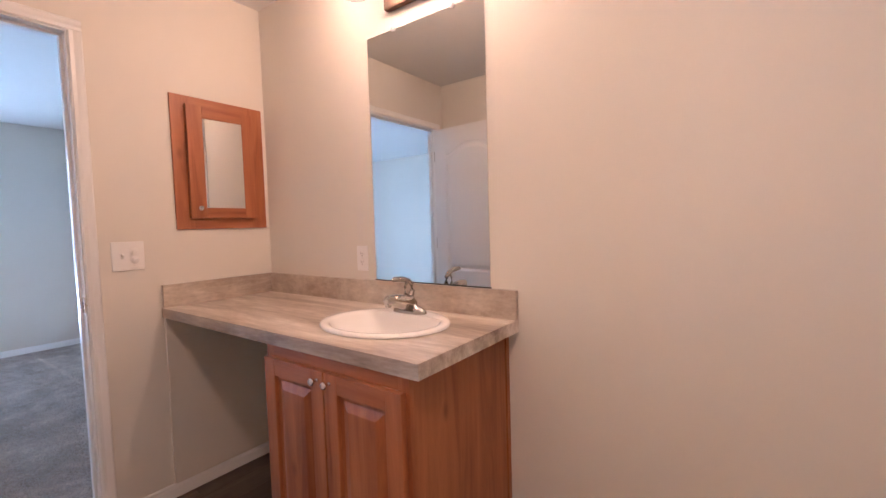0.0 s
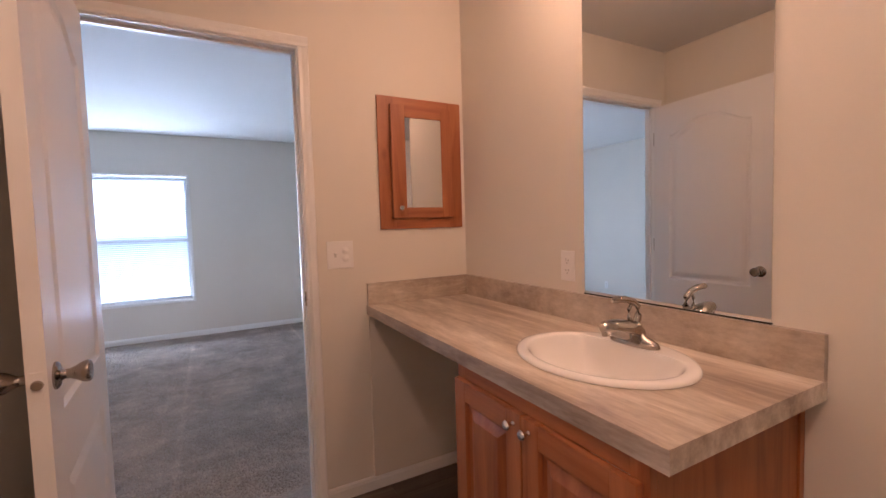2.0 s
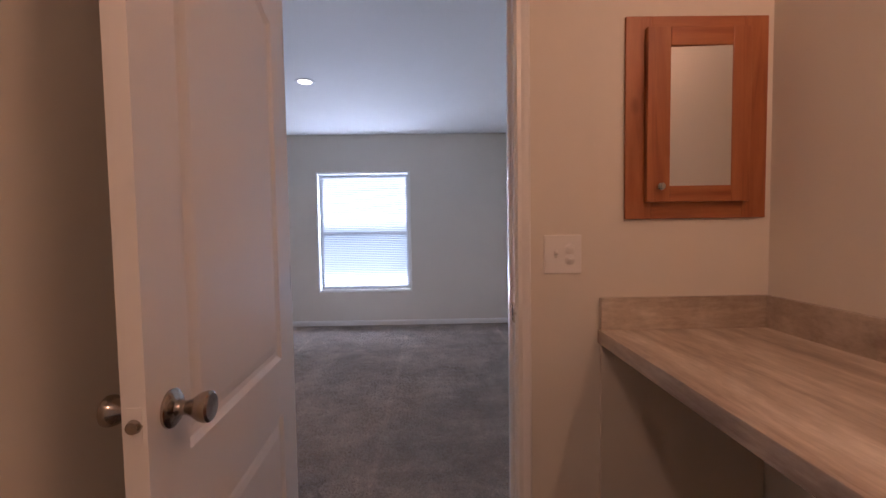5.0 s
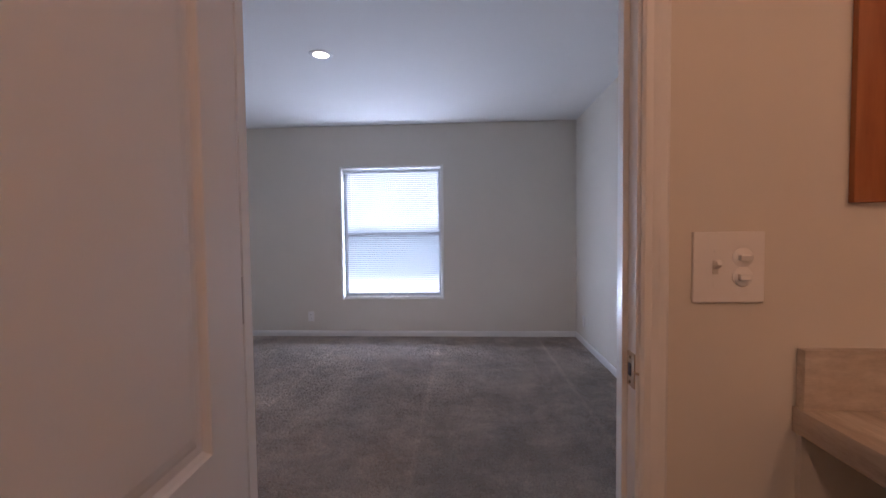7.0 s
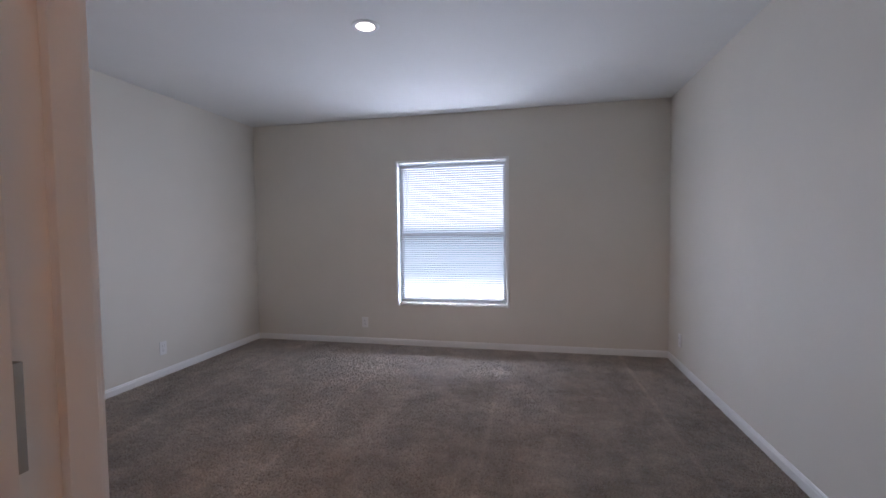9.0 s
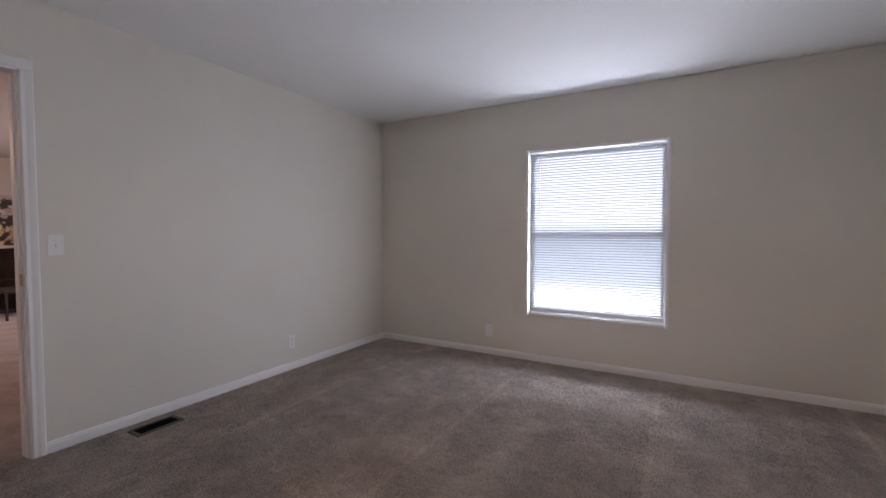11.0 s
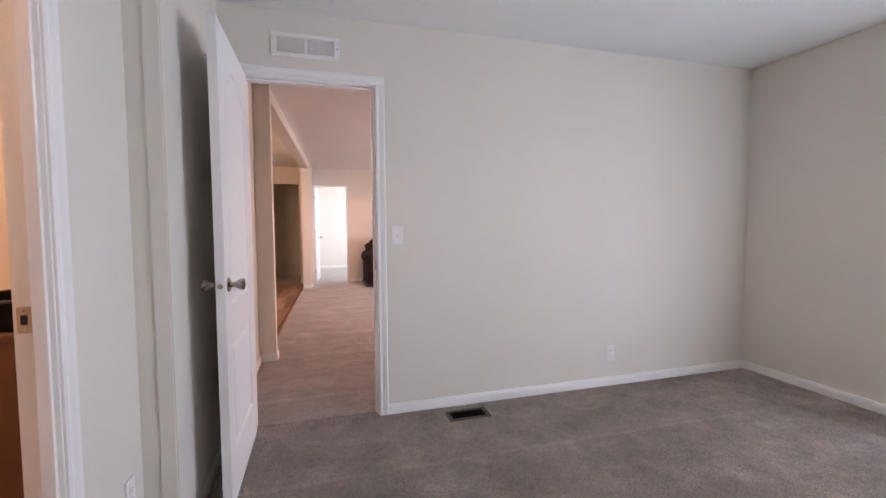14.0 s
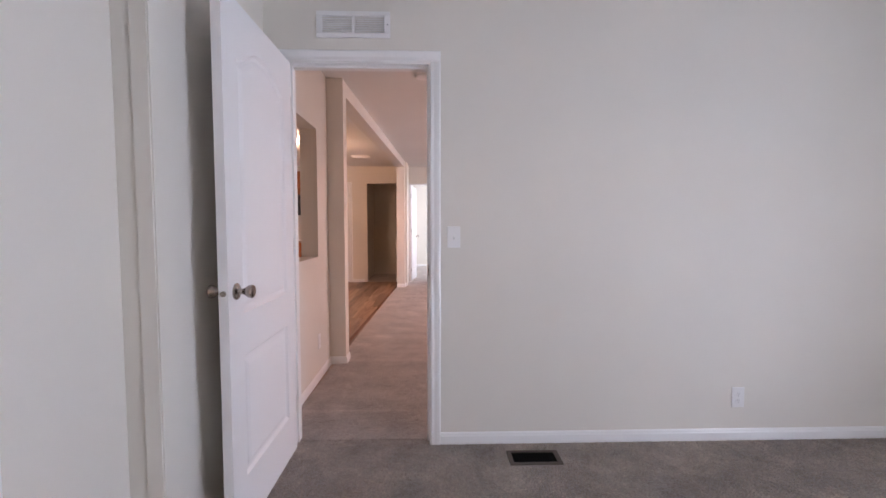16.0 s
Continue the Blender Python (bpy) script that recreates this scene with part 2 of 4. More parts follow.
metal("nickel", (0.42, 0.375, 0.33), 0.2)
metal("knob_nickel", (0.74, 0.70, 0.64), 0.22)
metal("chrome", (0.46, 0.43, 0.39), 0.13)
metal("bronze", (0.16, 0.10, 0.065), 0.4)
metal("hinge_steel", (0.45, 0.42, 0.38), 0.35)
metal("strike_brass", (0.62, 0.50, 0.36), 0.35)
_m, _nt, _b = nodes_of("mirror_silver", 0.0, 1.0)
_b.inputs["Base Color"].default_value = (0.83, 0.84, 0.83, 1)
paint("porcelain", (0.90, 0.88, 0.85), 0.11, 0.008, 30, 0.01, 4)
paint("clear_clip", (0.75, 0.75, 0.74), 0.15, 0.01, 30, 0.01, 4)


def glow(name, color, strength):
    m = bpy.data.materials.new(name)
    m.use_nodes = True
    nt = m.node_tree
    e = nt.nodes.new("ShaderNodeEmission")
    e.inputs["Color"].default_value, e.inputs["Strength"].default_value = (*color, 1), strength
    nt.links.new(e.outputs["Emission"], nt.nodes["Material Output"].inputs["Surface"])
    M[name] = m
    return m


glow("bulb_glow", (1.0, 0.80, 0.55), 9)
glow("can_glow", (1.0, 0.88, 0.72), 14)

_m, _nt, _b = nodes_of("glass", 0.02)
_b.inputs["Transmission Weight"].default_value, _b.inputs["IOR"].default_value = 1.0, 1.45


def fabric(name, dark, light, scale=90.0):
    m, nt, b = nodes_of(name, 0.9)
    v = world_coords(nt, (1, 1, 1))
    c1 = ramp(nt, noise_tex(nt, v, 5, 4), [(0.3, dark), (0.7, light)])
    c2 = ramp(nt, noise_tex(nt, v, scale, 2), [(0.3, (0.75, 0.75, 0.75)), (0.7, (1, 1, 1))])
    nt.links.new(mixc(nt, c1, c2, 1.0, "MULTIPLY"), b.inputs["Base Color"])
    b.inputs["Specular IOR Level"].default_value = 0.15
    bump(nt, b, noise_tex(nt, v, scale, 2), 0.4, 0.003)
    return m


fabric("sofa_brown", (0.012, 0.008, 0.006), (0.030, 0.021, 0.016))
fabric("cushion_red", (0.04, 0.014, 0.011), (0.10, 0.034, 0.022), 40)
fabric("basket_black", (0.004, 0.004, 0.004), (0.012, 0.010, 0.009), 60)

# canvas with loose strokes of black, ochre and white
_m, _nt, _b = nodes_of("canvas_paint", 0.7)
_v = world_coords(_nt, (1.0, 1.0, 1.0))
_c = ramp(_nt, noise_tex(_nt, _v, 1.4, 3, 0.5, 1.2), [(0.40, (0.62, 0.58, 0.52)), (0.52, (0.72, 0.69, 0.64)), (0.57, (0.72, 0.56, 0.32)), (0.64, (0.50, 0.30, 0.10))])
_k = ramp(_nt, noise_tex(_nt, _v, 2.3, 5, 0.6, 1.8), [(0.46, (0.015, 0.014, 0.013)), (0.52, (1, 1, 1))])
_g = ramp(_nt, noise_tex(_nt, _v, 4.5, 3, 0.6, 0.6), [(0.42, (0.45, 0.44, 0.43)), (0.55, (1, 1, 1))])
_nt.links.new(mixc(_nt, mixc(_nt, _c, _g, 0.7, "MULTIPLY"), _k, 0.95, "MULTIPLY"), _b.inputs["Base Color"])


# ---- mesh helpers ----
def box(bm, x0, y0, z0, x1, y1, z1, bev=0.0):
    c = bmesh.ops.create_cube(bm, size=1.0, matrix=Matrix.Translation(((x0 + x1) / 2, (y0 + y1) / 2, (z0 + z1) / 2))
                              @ Matrix.Diagonal((abs(x1 - x0), abs(y1 - y0), abs(z1 - z0), 1)))
    if bev:
        es = list({e for v in c["verts"] for e in v.link_edges})
        bmesh.ops.bevel(bm, geom=es, offset=bev, segments=2, profile=0.6, affect="EDGES")
    return bm


def cyl(bm, a, b, r0, r1=None, seg=20):
    a, b = Vector(a), Vector(b)
    q = (b - a).to_track_quat("Z", "Y").to_matrix().to_4x4()
    bmesh.ops.create_cone(bm, cap_ends=True, segments=seg, radius1=r0, radius2=r0 if r1 is None else r1, depth=(b - a).length,
                          matrix=Matrix.Translation((a + b) / 2) @ q)
    return bm


def lathe(bm, prof, axis_pose=Matrix(), seg=28, sx=1.0, sy=1.0):
    """prof: (radius, height) rows, turned about the local z axis."""
    rings = []
    for r, h in prof:
        if r < 1e-6:
            rings.append([bm.verts.new(axis_pose @ Vector((0, 0, h)))])
        else:
            rings.append([bm.verts.new(axis_pose @ Vector((sx * r * math.cos(2 * math.pi * i / seg), sy * r * math.sin(2 * math.pi * i / seg), h))) for i in range(seg)])
    for p, q in zip(rings, rings[1:]):
        for i in range(seg):
            j = (i + 1) % seg
            if len(p) == 1 and len(q) > 1:
                bm.faces.new((p[0], q[i], q[j]))
            elif len(q) == 1 and len(p) > 1:
                bm.faces.new((p[i], p[j], q[0]))
            elif len(p) > 1:
                bm.faces.new((p[i], p[j], q[j], q[i]))
    return bm


def tube(bm, pts, r, seg=10):
    """A round bar along points; r: one radius or one for each point."""
    pts = [Vector(p) for p in pts]
    rs = r if isinstance(r, (list, tuple)) else [r] * len(pts)
    rings = []
    for i, p in enumerate(pts):
        d = (pts[min(i + 1, len(pts) - 1)] - pts[max(i - 1, 0)]).normalized()
        side = d.cross(Vector((0, 0, 1)))
        side = side.normalized() if side.length > 1e-3 else Vector((1, 0, 0))
        up = side.cross(d)
        rings.append([bm.verts.new(p + rs[i] * (math.cos(2 * math.pi * k / seg) * side + math.sin(2 * math.pi * k / seg) * up)) for k in range(seg)])
    for a, b in zip(rings, rings[1:]):
        for k in range(seg):
            bm.faces.new((a[k], a[(k + 1) % seg], b[(k + 1) % seg], b[k]))
    bm.faces.new(rings[0][::-1])
    bm.faces.new(rings[-1])
    return bm


def sweep(bm, prof, origin, along, u, v, length):
    """A moulding: the profile (a, b) in the directions u and v, drawn out by length."""
    o, along, u, v = Vector(origin), Vector(along), Vector(u), Vector(v)
    a = [bm.verts.new(o + p * u + q * v) for p, q in prof]
    b = [bm.verts.new(o + p * u + q * v + along * length) for p, q in prof]
    n = len(prof)
    for i in range(n):
        bm.faces.new((a[i], a[(i + 1) % n], b[(i + 1) % n], b[i]))
    bm.faces.new(a[::-1])
    bm.faces.new(b)
    return bm


def finish(bm, smooth=False):
    bmesh.ops.recalc_face_normals(bm, faces=bm.faces)
    if smooth:
        for f in bm.faces:
            f.smooth = True
        for e in bm.edges:
            if len(e.link_faces) == 2 and e.calc_face_angle(0) > 0.7:
                e.smooth = False
    return bm


def part(name, bm, material, parent=None, label="", smooth=False):
    finish(bm, smooth)
    me = bpy.data.meshes.new(name)
    bm.to_mesh(me)
    bm.free()
    me.materials.append(M[material])
    ob = new(name, me)
    if parent is not None:
        ob.parent = parent
    if label:
        ob["label"] = label
    return ob


def empty(name, m=None, **tags):
    ob = new(name)
    if m is not None:
        ob.matrix_world = m
    return tagged(ob, **tags)


def B():
    return bmesh.new()


# ---- structure ----
BATH_X, BED_X = -1.85, -1.925
SY, NY, WX = -2.335, 2.075, -5.95
FAR_Y = -9.1


def wall(name, axis, a, b, lo, hi, holes=(), label="", material="wall_paint", z1=CEIL):
    """A wall whose faces lie at a and b on the axis, from lo to hi along the other; holes: (lo, hi, bottom, top)."""
    bm = B()
    us = sorted({lo, hi, *(h[0] for h in holes), *(h[1] for h in holes)})
    for u0, u1 in zip(us, us[1:]):
        cut = [h for h in holes if h[0] <= u0 + 1e-6 and h[1] >= u1 - 1e-6]
        spans = [(0.0, z1)] if not cut else [s for s in ((0.0, cut[0][2]), (cut[0][3], z1)) if s[1] - s[0] > 1e-4]
        for z0, zt in spans:
            if axis == "x":
                box(bm, a, u0, z0, b, u1, zt)
            else:
                box(bm, u0, a, z0, u1, b, zt)
    bmesh.ops.remove_doubles(bm, verts=bm.verts, dist=1e-5)
    return tagged(part(name, bm, material), label=label or "cream painted drywall wall", category="wall", kind="structure")


HEAD = 2.06
BATH_DOOR, CLOSET_DOOR, ENTRY_DOOR = (0.385, 1.183), (-0.96, -0.20), (-2.920, -2.145)
wall("wall_bath_west", "x", BED_X, BATH_X, -1.415, 2.0, [(*CLOSET_DOOR, 0, HEAD + 0.02), (*BATH_DOOR, 0, HEAD + 0.02)], "cream painted wall between bathroom and bedroom")
wall("wall_bedroom_jog", "x", -2.04, -1.85, SY, -1.416, label="cream painted wall that juts out beside the entry door")
wall("wall_bedroom_north", "y", NY, NY + 0.12, -6.1, -1.93, label="cream painted bedroom wall with faint texture")
wall("wall_bath_north", "y", 2.0, NY + 0.12, -1.925, 1.7, label="cream painted bathroom wall behind the vanity")
wall("wall_bath_east", "x", 1.7, 1.8, 0.15, 2.195)
wall("wall_bath_south", "y", 0.20, 0.30, -1.85, 1.7, label="cream painted wall behind the bathroom door")
wall("wall_bedroom_west", "x", -6.1, WX, -2.43, NY, [WIN], "cream painted outer wall with one window")
wall("wall_bedroom_south", "y", -2.43, SY, WX, -1.93, [(*ENTRY_DOOR, 0, HEAD + 0.02)], "cream painted wall with the entry door")
wall("wall_closet_south", "y", -2.43, -2.13, -1.93, 1.7)
wall("wall_closet_east", "x", 0.5, 0.6, -2.13, 0.20)
# The opening is invented and out of view; it holds the added fill lamp.
wall("wall_living_west", "x", -6.1, WX, FAR_Y, -2.43, [(-6.3, -4.5, 0.5, 2.0)])
wall("wall_living_pass", "x", -2.03, -1.90, -3.72, -2.43, [(-3.38, -2.62, 0.965, 1.95)], "cream painted wall with a pass-through opening to the kitchen")
wall("wall_post", "y", -3.86, -3.72, -2.167, -1.90, label="cream painted wall end beside the kitchen opening")
wall("wall_end_post", "y", -8.45, -8.30, -2.40, -2.25, label="cream painted wall end at the far side of the opening")
wall("wall_hall", "x", -2.44, -2.30, FAR_Y, -8.45)
wall("wall_far", "y", FAR_Y - 0.1, FAR_Y, -6.1, 1.7, [(-3.17, -2.45, 0, 2.09), (-2.17, -1.56, 0, 2.09), (-1.20, -0.5, 0, 2.05)], "cream painted far wall of the living room")
wall("wall_kitchen_east", "x", 1.6, 1.7, FAR_Y, -2.43)
# Opening out of view, added behind the far room's fill lamp.
wall("wall_far_room_west", "x", -5.1, -5.0, -12.5, FAR_Y - 0.1, [(-11.9, -10.5, 0.7, 2.1)])
wall("wall_far_room_south", "y", -12.6, -12.5, -5.1, -0.2)
wall("wall_far_room_east", "x", -2.40, -2.32, -12.5, FAR_Y - 0.1)
wall("wall_far_closet_east", "x", -1.50, -1.42, -12.5, FAR_Y - 0.1)
wall("wall_far_closet_back", "y", -10.7, -10.6, -2.32, -1.50)
bm = box(B(), -2.167, -8.30, 2.33, -2.02, -3.86, CEIL)
for v in bm.verts:
    v.co.x += 0.052 * (v.co.y + 3.86)
tagged(part("header_beam", bm, "wall_paint"), "cream painted header over the kitchen opening", "beam", kind="structure")

tagged(part("ceiling", box(B(), -6.1, -12.6, CEIL, 1.8, NY + 0.12, CEIL + 0.15), "ceiling_paint"), "white textured drywall ceiling", "ceiling", kind="structure")
CARPET = "grey taupe cut pile carpet with mottled tracks"
tagged(part("floor_bedroom", box(B(), WX, SY - 0.05, -0.08, -1.89, NY, 0.0), "carpet_grey"), CARPET, "carpet", kind="structure")
tagged(part("floor_far_room", box(B(), -5.1, -12.6, -0.08, -1.42, FAR_Y, 0.0), "carpet_grey"), CARPET, "carpet", kind="structure")
bm = box(B(), -6.1, FAR_Y, -0.08, -2.03, SY - 0.05, 0.004)
for v in bm.verts:
    if v.co.x > -2.2:
        v.co.x += 0.045 * min(0.0, v.co.y + 3.86)
tagged(part("floor_living", bm, "carpet_grey"), CARPET, "carpet", kind="structure")
part_base = part("floor_base", box(B(), -2.06, -9.1, -0.1, 1.8, 2.2, -0.012), "dark_slot")
tagged(part_base, "dark subfloor under the wood look planks", "floor", kind="structure")
tagged(part("ground", box(B(), -60, -60, -0.6, 60, 60, -0.5), "carpet_grey"), "flat ground outside", "ground", kind="structure")


def mould(name, runs, prof, material, label, category):
    root = empty(name, label=label, category=category, kind="structure")
    for o, along, u, v, ln in runs:
        part("board", sweep(B(), prof, o, along, u, v, ln), material, root)
    return root


BASE = [(0, 0), (0.012, 0), (0.012, 0.045), (0.009, 0.053), (0.009, 0.058), (0.004, 0.066), (0, 0.066)]
X, Y, Z = (1, 0, 0), (0, 1, 0), (0, 0, 1)
NX, NYV = (-1, 0, 0), (0, -1, 0)
mould("baseboard_bedroom", [
    ((WX, SY, 0), Y, X, Z, NY - SY),
    ((WX + 0.013, NY, 0), X, NYV, Z, 4.0),
    ((WX + 0.013, SY, 0), X, Y, Z, -2.955 - WX - 0.013),
    ((BED_X, 1.216, 0), Y, NX, Z, 0.845),
    ((BED_X, -0.15, 0), Y, NX, Z, 0.46),
    ((BED_X, -1.415, 0), Y, NX, Z, 0.395),
    ((-2.04, SY + 0.013, 0), Y, NX, Z, 0.90),
], BASE, "trim_paint", "white painted narrow baseboard on bedroom walls", "baseboard")
mould("baseboard_bathroom", [
    ((BATH_X, 1.216, 0), Y, X, Z, 0.783),
    ((BATH_X + 0.013, 2.0, 0), X, NYV, Z, 0.82),
    ((-0.36, 2.0, 0), X, NYV, Z, 2.0),
    ((-1.80, 0.30, 0), X, Y, Z, 3.4),
], BASE, "trim_paint", "cream painted narrow baseboard on bathroom walls", "baseboard")
tagged(part("corner_trim", box(B(), -2.036, -1.4155, 0.066, -1.985, -1.410, CEIL, 0.0015), "wall_paint"), "painted flat batten on the wall step", "trim", kind="structure")
mould("baseboard_closet", [((-1.85, -2.13, 0), X, Y, Z, 2.3)], BASE, "trim_paint", "cream painted narrow baseboard in the closet", "baseboard")
mould("baseboard_living", [
    ((-2.03, -3.72, 0), Y, NX, Z, 1.28),
    ((-2.167, -3.72, 0), X, Y, Z, 0.137),
    ((-2.167, -3.86, 0), Y, NX, Z, 0.153),
    ((-2.40, -8.30, 0.004), X, Y, Z, 0.15),
    ((-2.40, -8.45, 0.004), Y, NX, Z, 0.15),
    ((-2.44, -8.45, 0.004), X, Y, Z, 0.04),
    ((-6.0, FAR_Y, 0), X, Y, Z, 2.79),
    ((-1.50, FAR_Y, 0), X, Y, Z, 0.26),
    ((-5.0, -12.5, 0), X, Y, Z, 3.6),
], BASE, "trim_paint", "white painted narrow baseboard in the living room", "baseboard")

CASE = [(0, 0), (0, 0.009), (0.006, 0.013), (0.022, 0.011), (0.036, 0.015), (0.050, 0.017), (0.057, 0.013), (0.057, 0)]


def door_frame(name, axis, a, b, lo, hi, top, label, stop_at, material="trim_paint", sides=(True, True), wide=1.0):
    """Jambs, stops and casing round an opening; a and b: the wall's two faces on the axis."""
    root = empty(name, label=label, category="door frame", kind="structure")
    T = 0.02

    def bx(nm, u0, u1, w0, w1, z0, z1, bev=0.001):
        bm = B()
        if axis == "x":
            box(bm, w0, u0, z0, w1, u1, z1, bev)
        else:
            box(bm, u0, w0, z0, u1, w1, z1, bev)
        return part(nm, bm, material, root)
    e = 0.002
    bx("jamb", lo, lo + T, a - e, b + e, 0, top)
    bx("jamb", hi - T, hi, a - e, b + e, 0, top)
    bx("head_jamb", lo, hi, a - e, b + e, top, top + T)
    s0, s1 = stop_at
    bx("stop", lo + T, lo + T + 0.011, s0, s1, 0, top)
    bx("stop", hi - T - 0.011, hi - T, s0, s1, 0, top)
    bx("stop", lo + T + 0.011, hi - T - 0.011, s0, s1, top - 0.011, top)
    along = Vector(Y if axis == "x" else X)
    for face, sgn, on in ((a, -1, sides[0]), (b, 1, sides[1])):
        if not on:
            continue
        out = Vector(X if axis == "x" else Y) * sgn
        case = [(p * wide, q) for p, q in CASE]

        def at(u, z):
            return Vector((face, u, z)) if axis == "x" else Vector((u, face, z))
        inl, inr = lo + T - 0.006, hi - T + 0.006
        part("casing", sweep(B(), case, at(inl, 0), Z, -along, out, top + 0.006), material, root)
        part("casing", sweep(B(), case, at(inr, 0), Z, along, out, top + 0.006), material, root)
        part("head_casing", sweep(B(), case, at(inl - 0.057 * wide, top + 0.006), along, Vector(Z), out, inr - inl + 0.114 * wide), material, root)
    return root


def strike(name, root, m):
    """A lipped strike plate with its hole, the plate in the local xz plane facing -y."""
    holder = part(name, box(B(), -0.016, -0.003, -0.032, 0.016, 0.0, 0.032, 0.001), "strike_brass", root, "small metal strike plate")
    holder.matrix_world = m
    part("hole", box(B(), -0.008, -0.0045, -0.012, 0.006, -0.0032, 0.012, 0.001), "dark_slot", holder)
    bm = B()
    cyl(bm, (0, -0.005, 0.023), (0, -0.003, 0.023), 0.003, seg=10)
    cyl(bm, (0, -0.005, -0.023), (0, -0.003, -0.023), 0.003, seg=10)
    part("screw", bm, "nickel", holder)
    bm = B()
    tube(bm, [(0.015, -0.002, 0), (0.022, -0.004, 0), (0.027, 0.002, 0)], 0.0025, 6)
    part("lip", bm, "strike_brass", holder)


f1 = door_frame("trim_bath_door", "x", BED_X, BATH_X, *BATH_DOOR, HEAD, "white glossy painted door frame to the bathroom", (BED_X + 0.01, BATH_X - 0.036), wide=0.8)
strike("strike_plate", f1, pose(-1.865, 1.163, 0.966))
f2 = door_frame("trim_closet_door", "x", BED_X, BATH_X, *CLOSET_DOOR, HEAD, "white painted door frame to the lit closet", (BED_X + 0.01, BATH_X - 0.036))
strike("strike_plate", f2, pose(-1.868, -0.94, 0.985, 0, 0, 180))
f3 = door_frame("trim_entry_door", "y", -2.43, SY, *ENTRY_DOOR, HEAD, "white painted door frame to the living room", (-2.42, SY - 0.036))
strike("strike_plate", f3, pose(-2.893, SY - 0.018, 0.965, 0, 0, -90))


# ---- moulded two-panel doors ----
def panel_outline(x0, x1, z0, z1, rise, d, n=22):
    """The outline of a panel inset by d, with an arched top that rises in the middle."""
    pts = [(x0 + d, z0 + d), (x1 - d, z0 + d)]
    for i in range(n + 1):
        u = i / n
        xx = x1 - d - u * (x1 - x0 - 2 * d)
        s = (xx - x0) / (x1 - x0)
        k = min(1.0, max(0.0, (0.5 - abs(s - 0.5)) / 0.42))
        pts.append((xx, z1 - d - rise + rise * (3 * k * k - 2 * k * k * k)))
    return pts


def door_face(bm, w, h, y, sgn, panels):
    loops = []
    outer = [bm.verts.new((px, y, pz)) for px, pz in ((0, 0), (w, 0), (w, h), (0, h))]
    edges = [bm.edges.new((outer[i], outer[(i + 1) % 4])) for i in range(4)]
    for x0, x1, z0, z1, rise in panels:
        rings = []
        for d, dep in ((0, 0), (0.004, 0.004), (0.012, 0.0095), (0.026, 0.0095), (0.034, 0.006), (0.05, 0.002)):
            rings.append([bm.verts.new((px, y - sgn * dep, pz)) for px, pz in panel_outline(x0, x1, z0, z1, rise, d)])
        n = len(rings[0])
        edges += [bm.edges.new((rings[0][i], rings[0][(i + 1) % n])) for i in range(n)]
        loops.append((rings, n))
    bmesh.ops.triangle_fill(bm, edges=edges, use_beauty=True)
    for rings, n in loops:
        for p, q in zip(rings, rings[1:]):
            for i in range(n):
                bm.faces.new((p[i], p[(i + 1) % n], q[(i + 1) % n], q[i]))
        bm.faces.new(rings[-1])
    return outer


def knob_mesh(y_dir):
    """A tulip knob with its rose, standing on a face in the direction y_dir."""
    bm = B()
    m = Matrix.Rotation(radians(-90 if y_dir > 0 else 90), 4, "X")
    lathe(bm, [(0, 0), (0.031, 0), (0.031, 0.004), (0.026, 0.008), (0.014, 0.011), (0.011, 0.016), (0.0115, 0.026), (0.016, 0.036), (0.0225, 0.046),
               (0.025, 0.055), (0.0245, 0.061), (0.021, 0.064), (0.012, 0.0625), (0, 0.062)], m, 28)
    return bm


def door(name, w, m, hinge_flip, label):
    """A leaf from its hinge at the origin along +x; its two faces look to +y and -y. hinge_flip: the side of the pins."""
    H, T = 2.035, 0.035
    root = empty(name, m, label=label, category="door", kind="structure")
    bm = B()
    pan = [(0.115, w - 0.115, 0.858, H - 0.13, 0.08), (0.115, w - 0.115, 0.215, 0.695, 0.0)]
    fa = door_face(bm, w, H, T / 2, 1, pan)
    fb = door_face(bm, w, H, -T / 2, -1, pan)
    for i in range(4):
        bm.faces.new((fa[i], fa[(i + 1) % 4], fb[(i + 1) % 4], fb[i]))
    leaf = part("leaf", bm, "door_paint", root, "white moulded two panel leaf with an arched top panel")
    leaf.location = (0, 0, 0.012)
    for s in (1, -1):
        k = part("knob", knob_mesh(s), "nickel", root, "satin nickel knob", smooth=True)
        k.location = (w - 0.062, s * T / 2, 0.965)
    bm = box(B(), w - 0.0005, -0.011, 0.937, w + 0.0015, 0.011, 0.993, 0.0005)
    part("latch_plate", bm, "door_paint", root)
    bm = B()
    cyl(bm, (w, 0, 0.965), (w + 0.008, 0, 0.965), 0.0115, 0.009, 16)
    part("latch_bolt", bm, "nickel", root)
    for hz in (0.25, 1.10, 1.83):
        bm = B()
        cyl(bm, (-0.006, hinge_flip * 0.021, hz - 0.044), (-0.006, hinge_flip * 0.021, hz + 0.044), 0.006, seg=12)
        box(bm, -0.0075, -0.0165, hz - 0.044, -0.0004, 0.0165, hz + 0.044)
        part("hinge", bm, "hinge_steel", root)
    return root


door("door_bathroom", 0.745, pose(-1.830, 0.424, 0, 0, 0, 3.4), -1, "open white moulded bathroom door with nickel knobs")
door("door_entry", 0.728, pose(-2.168, -2.300, 0, 0, 0, 90), -1, "open white moulded bedroom door with nickel knobs")
door("door_closet", 0.735, pose(-1.835, -0.235, 0, 0, 0, -4), 1, "open white moulded closet door")
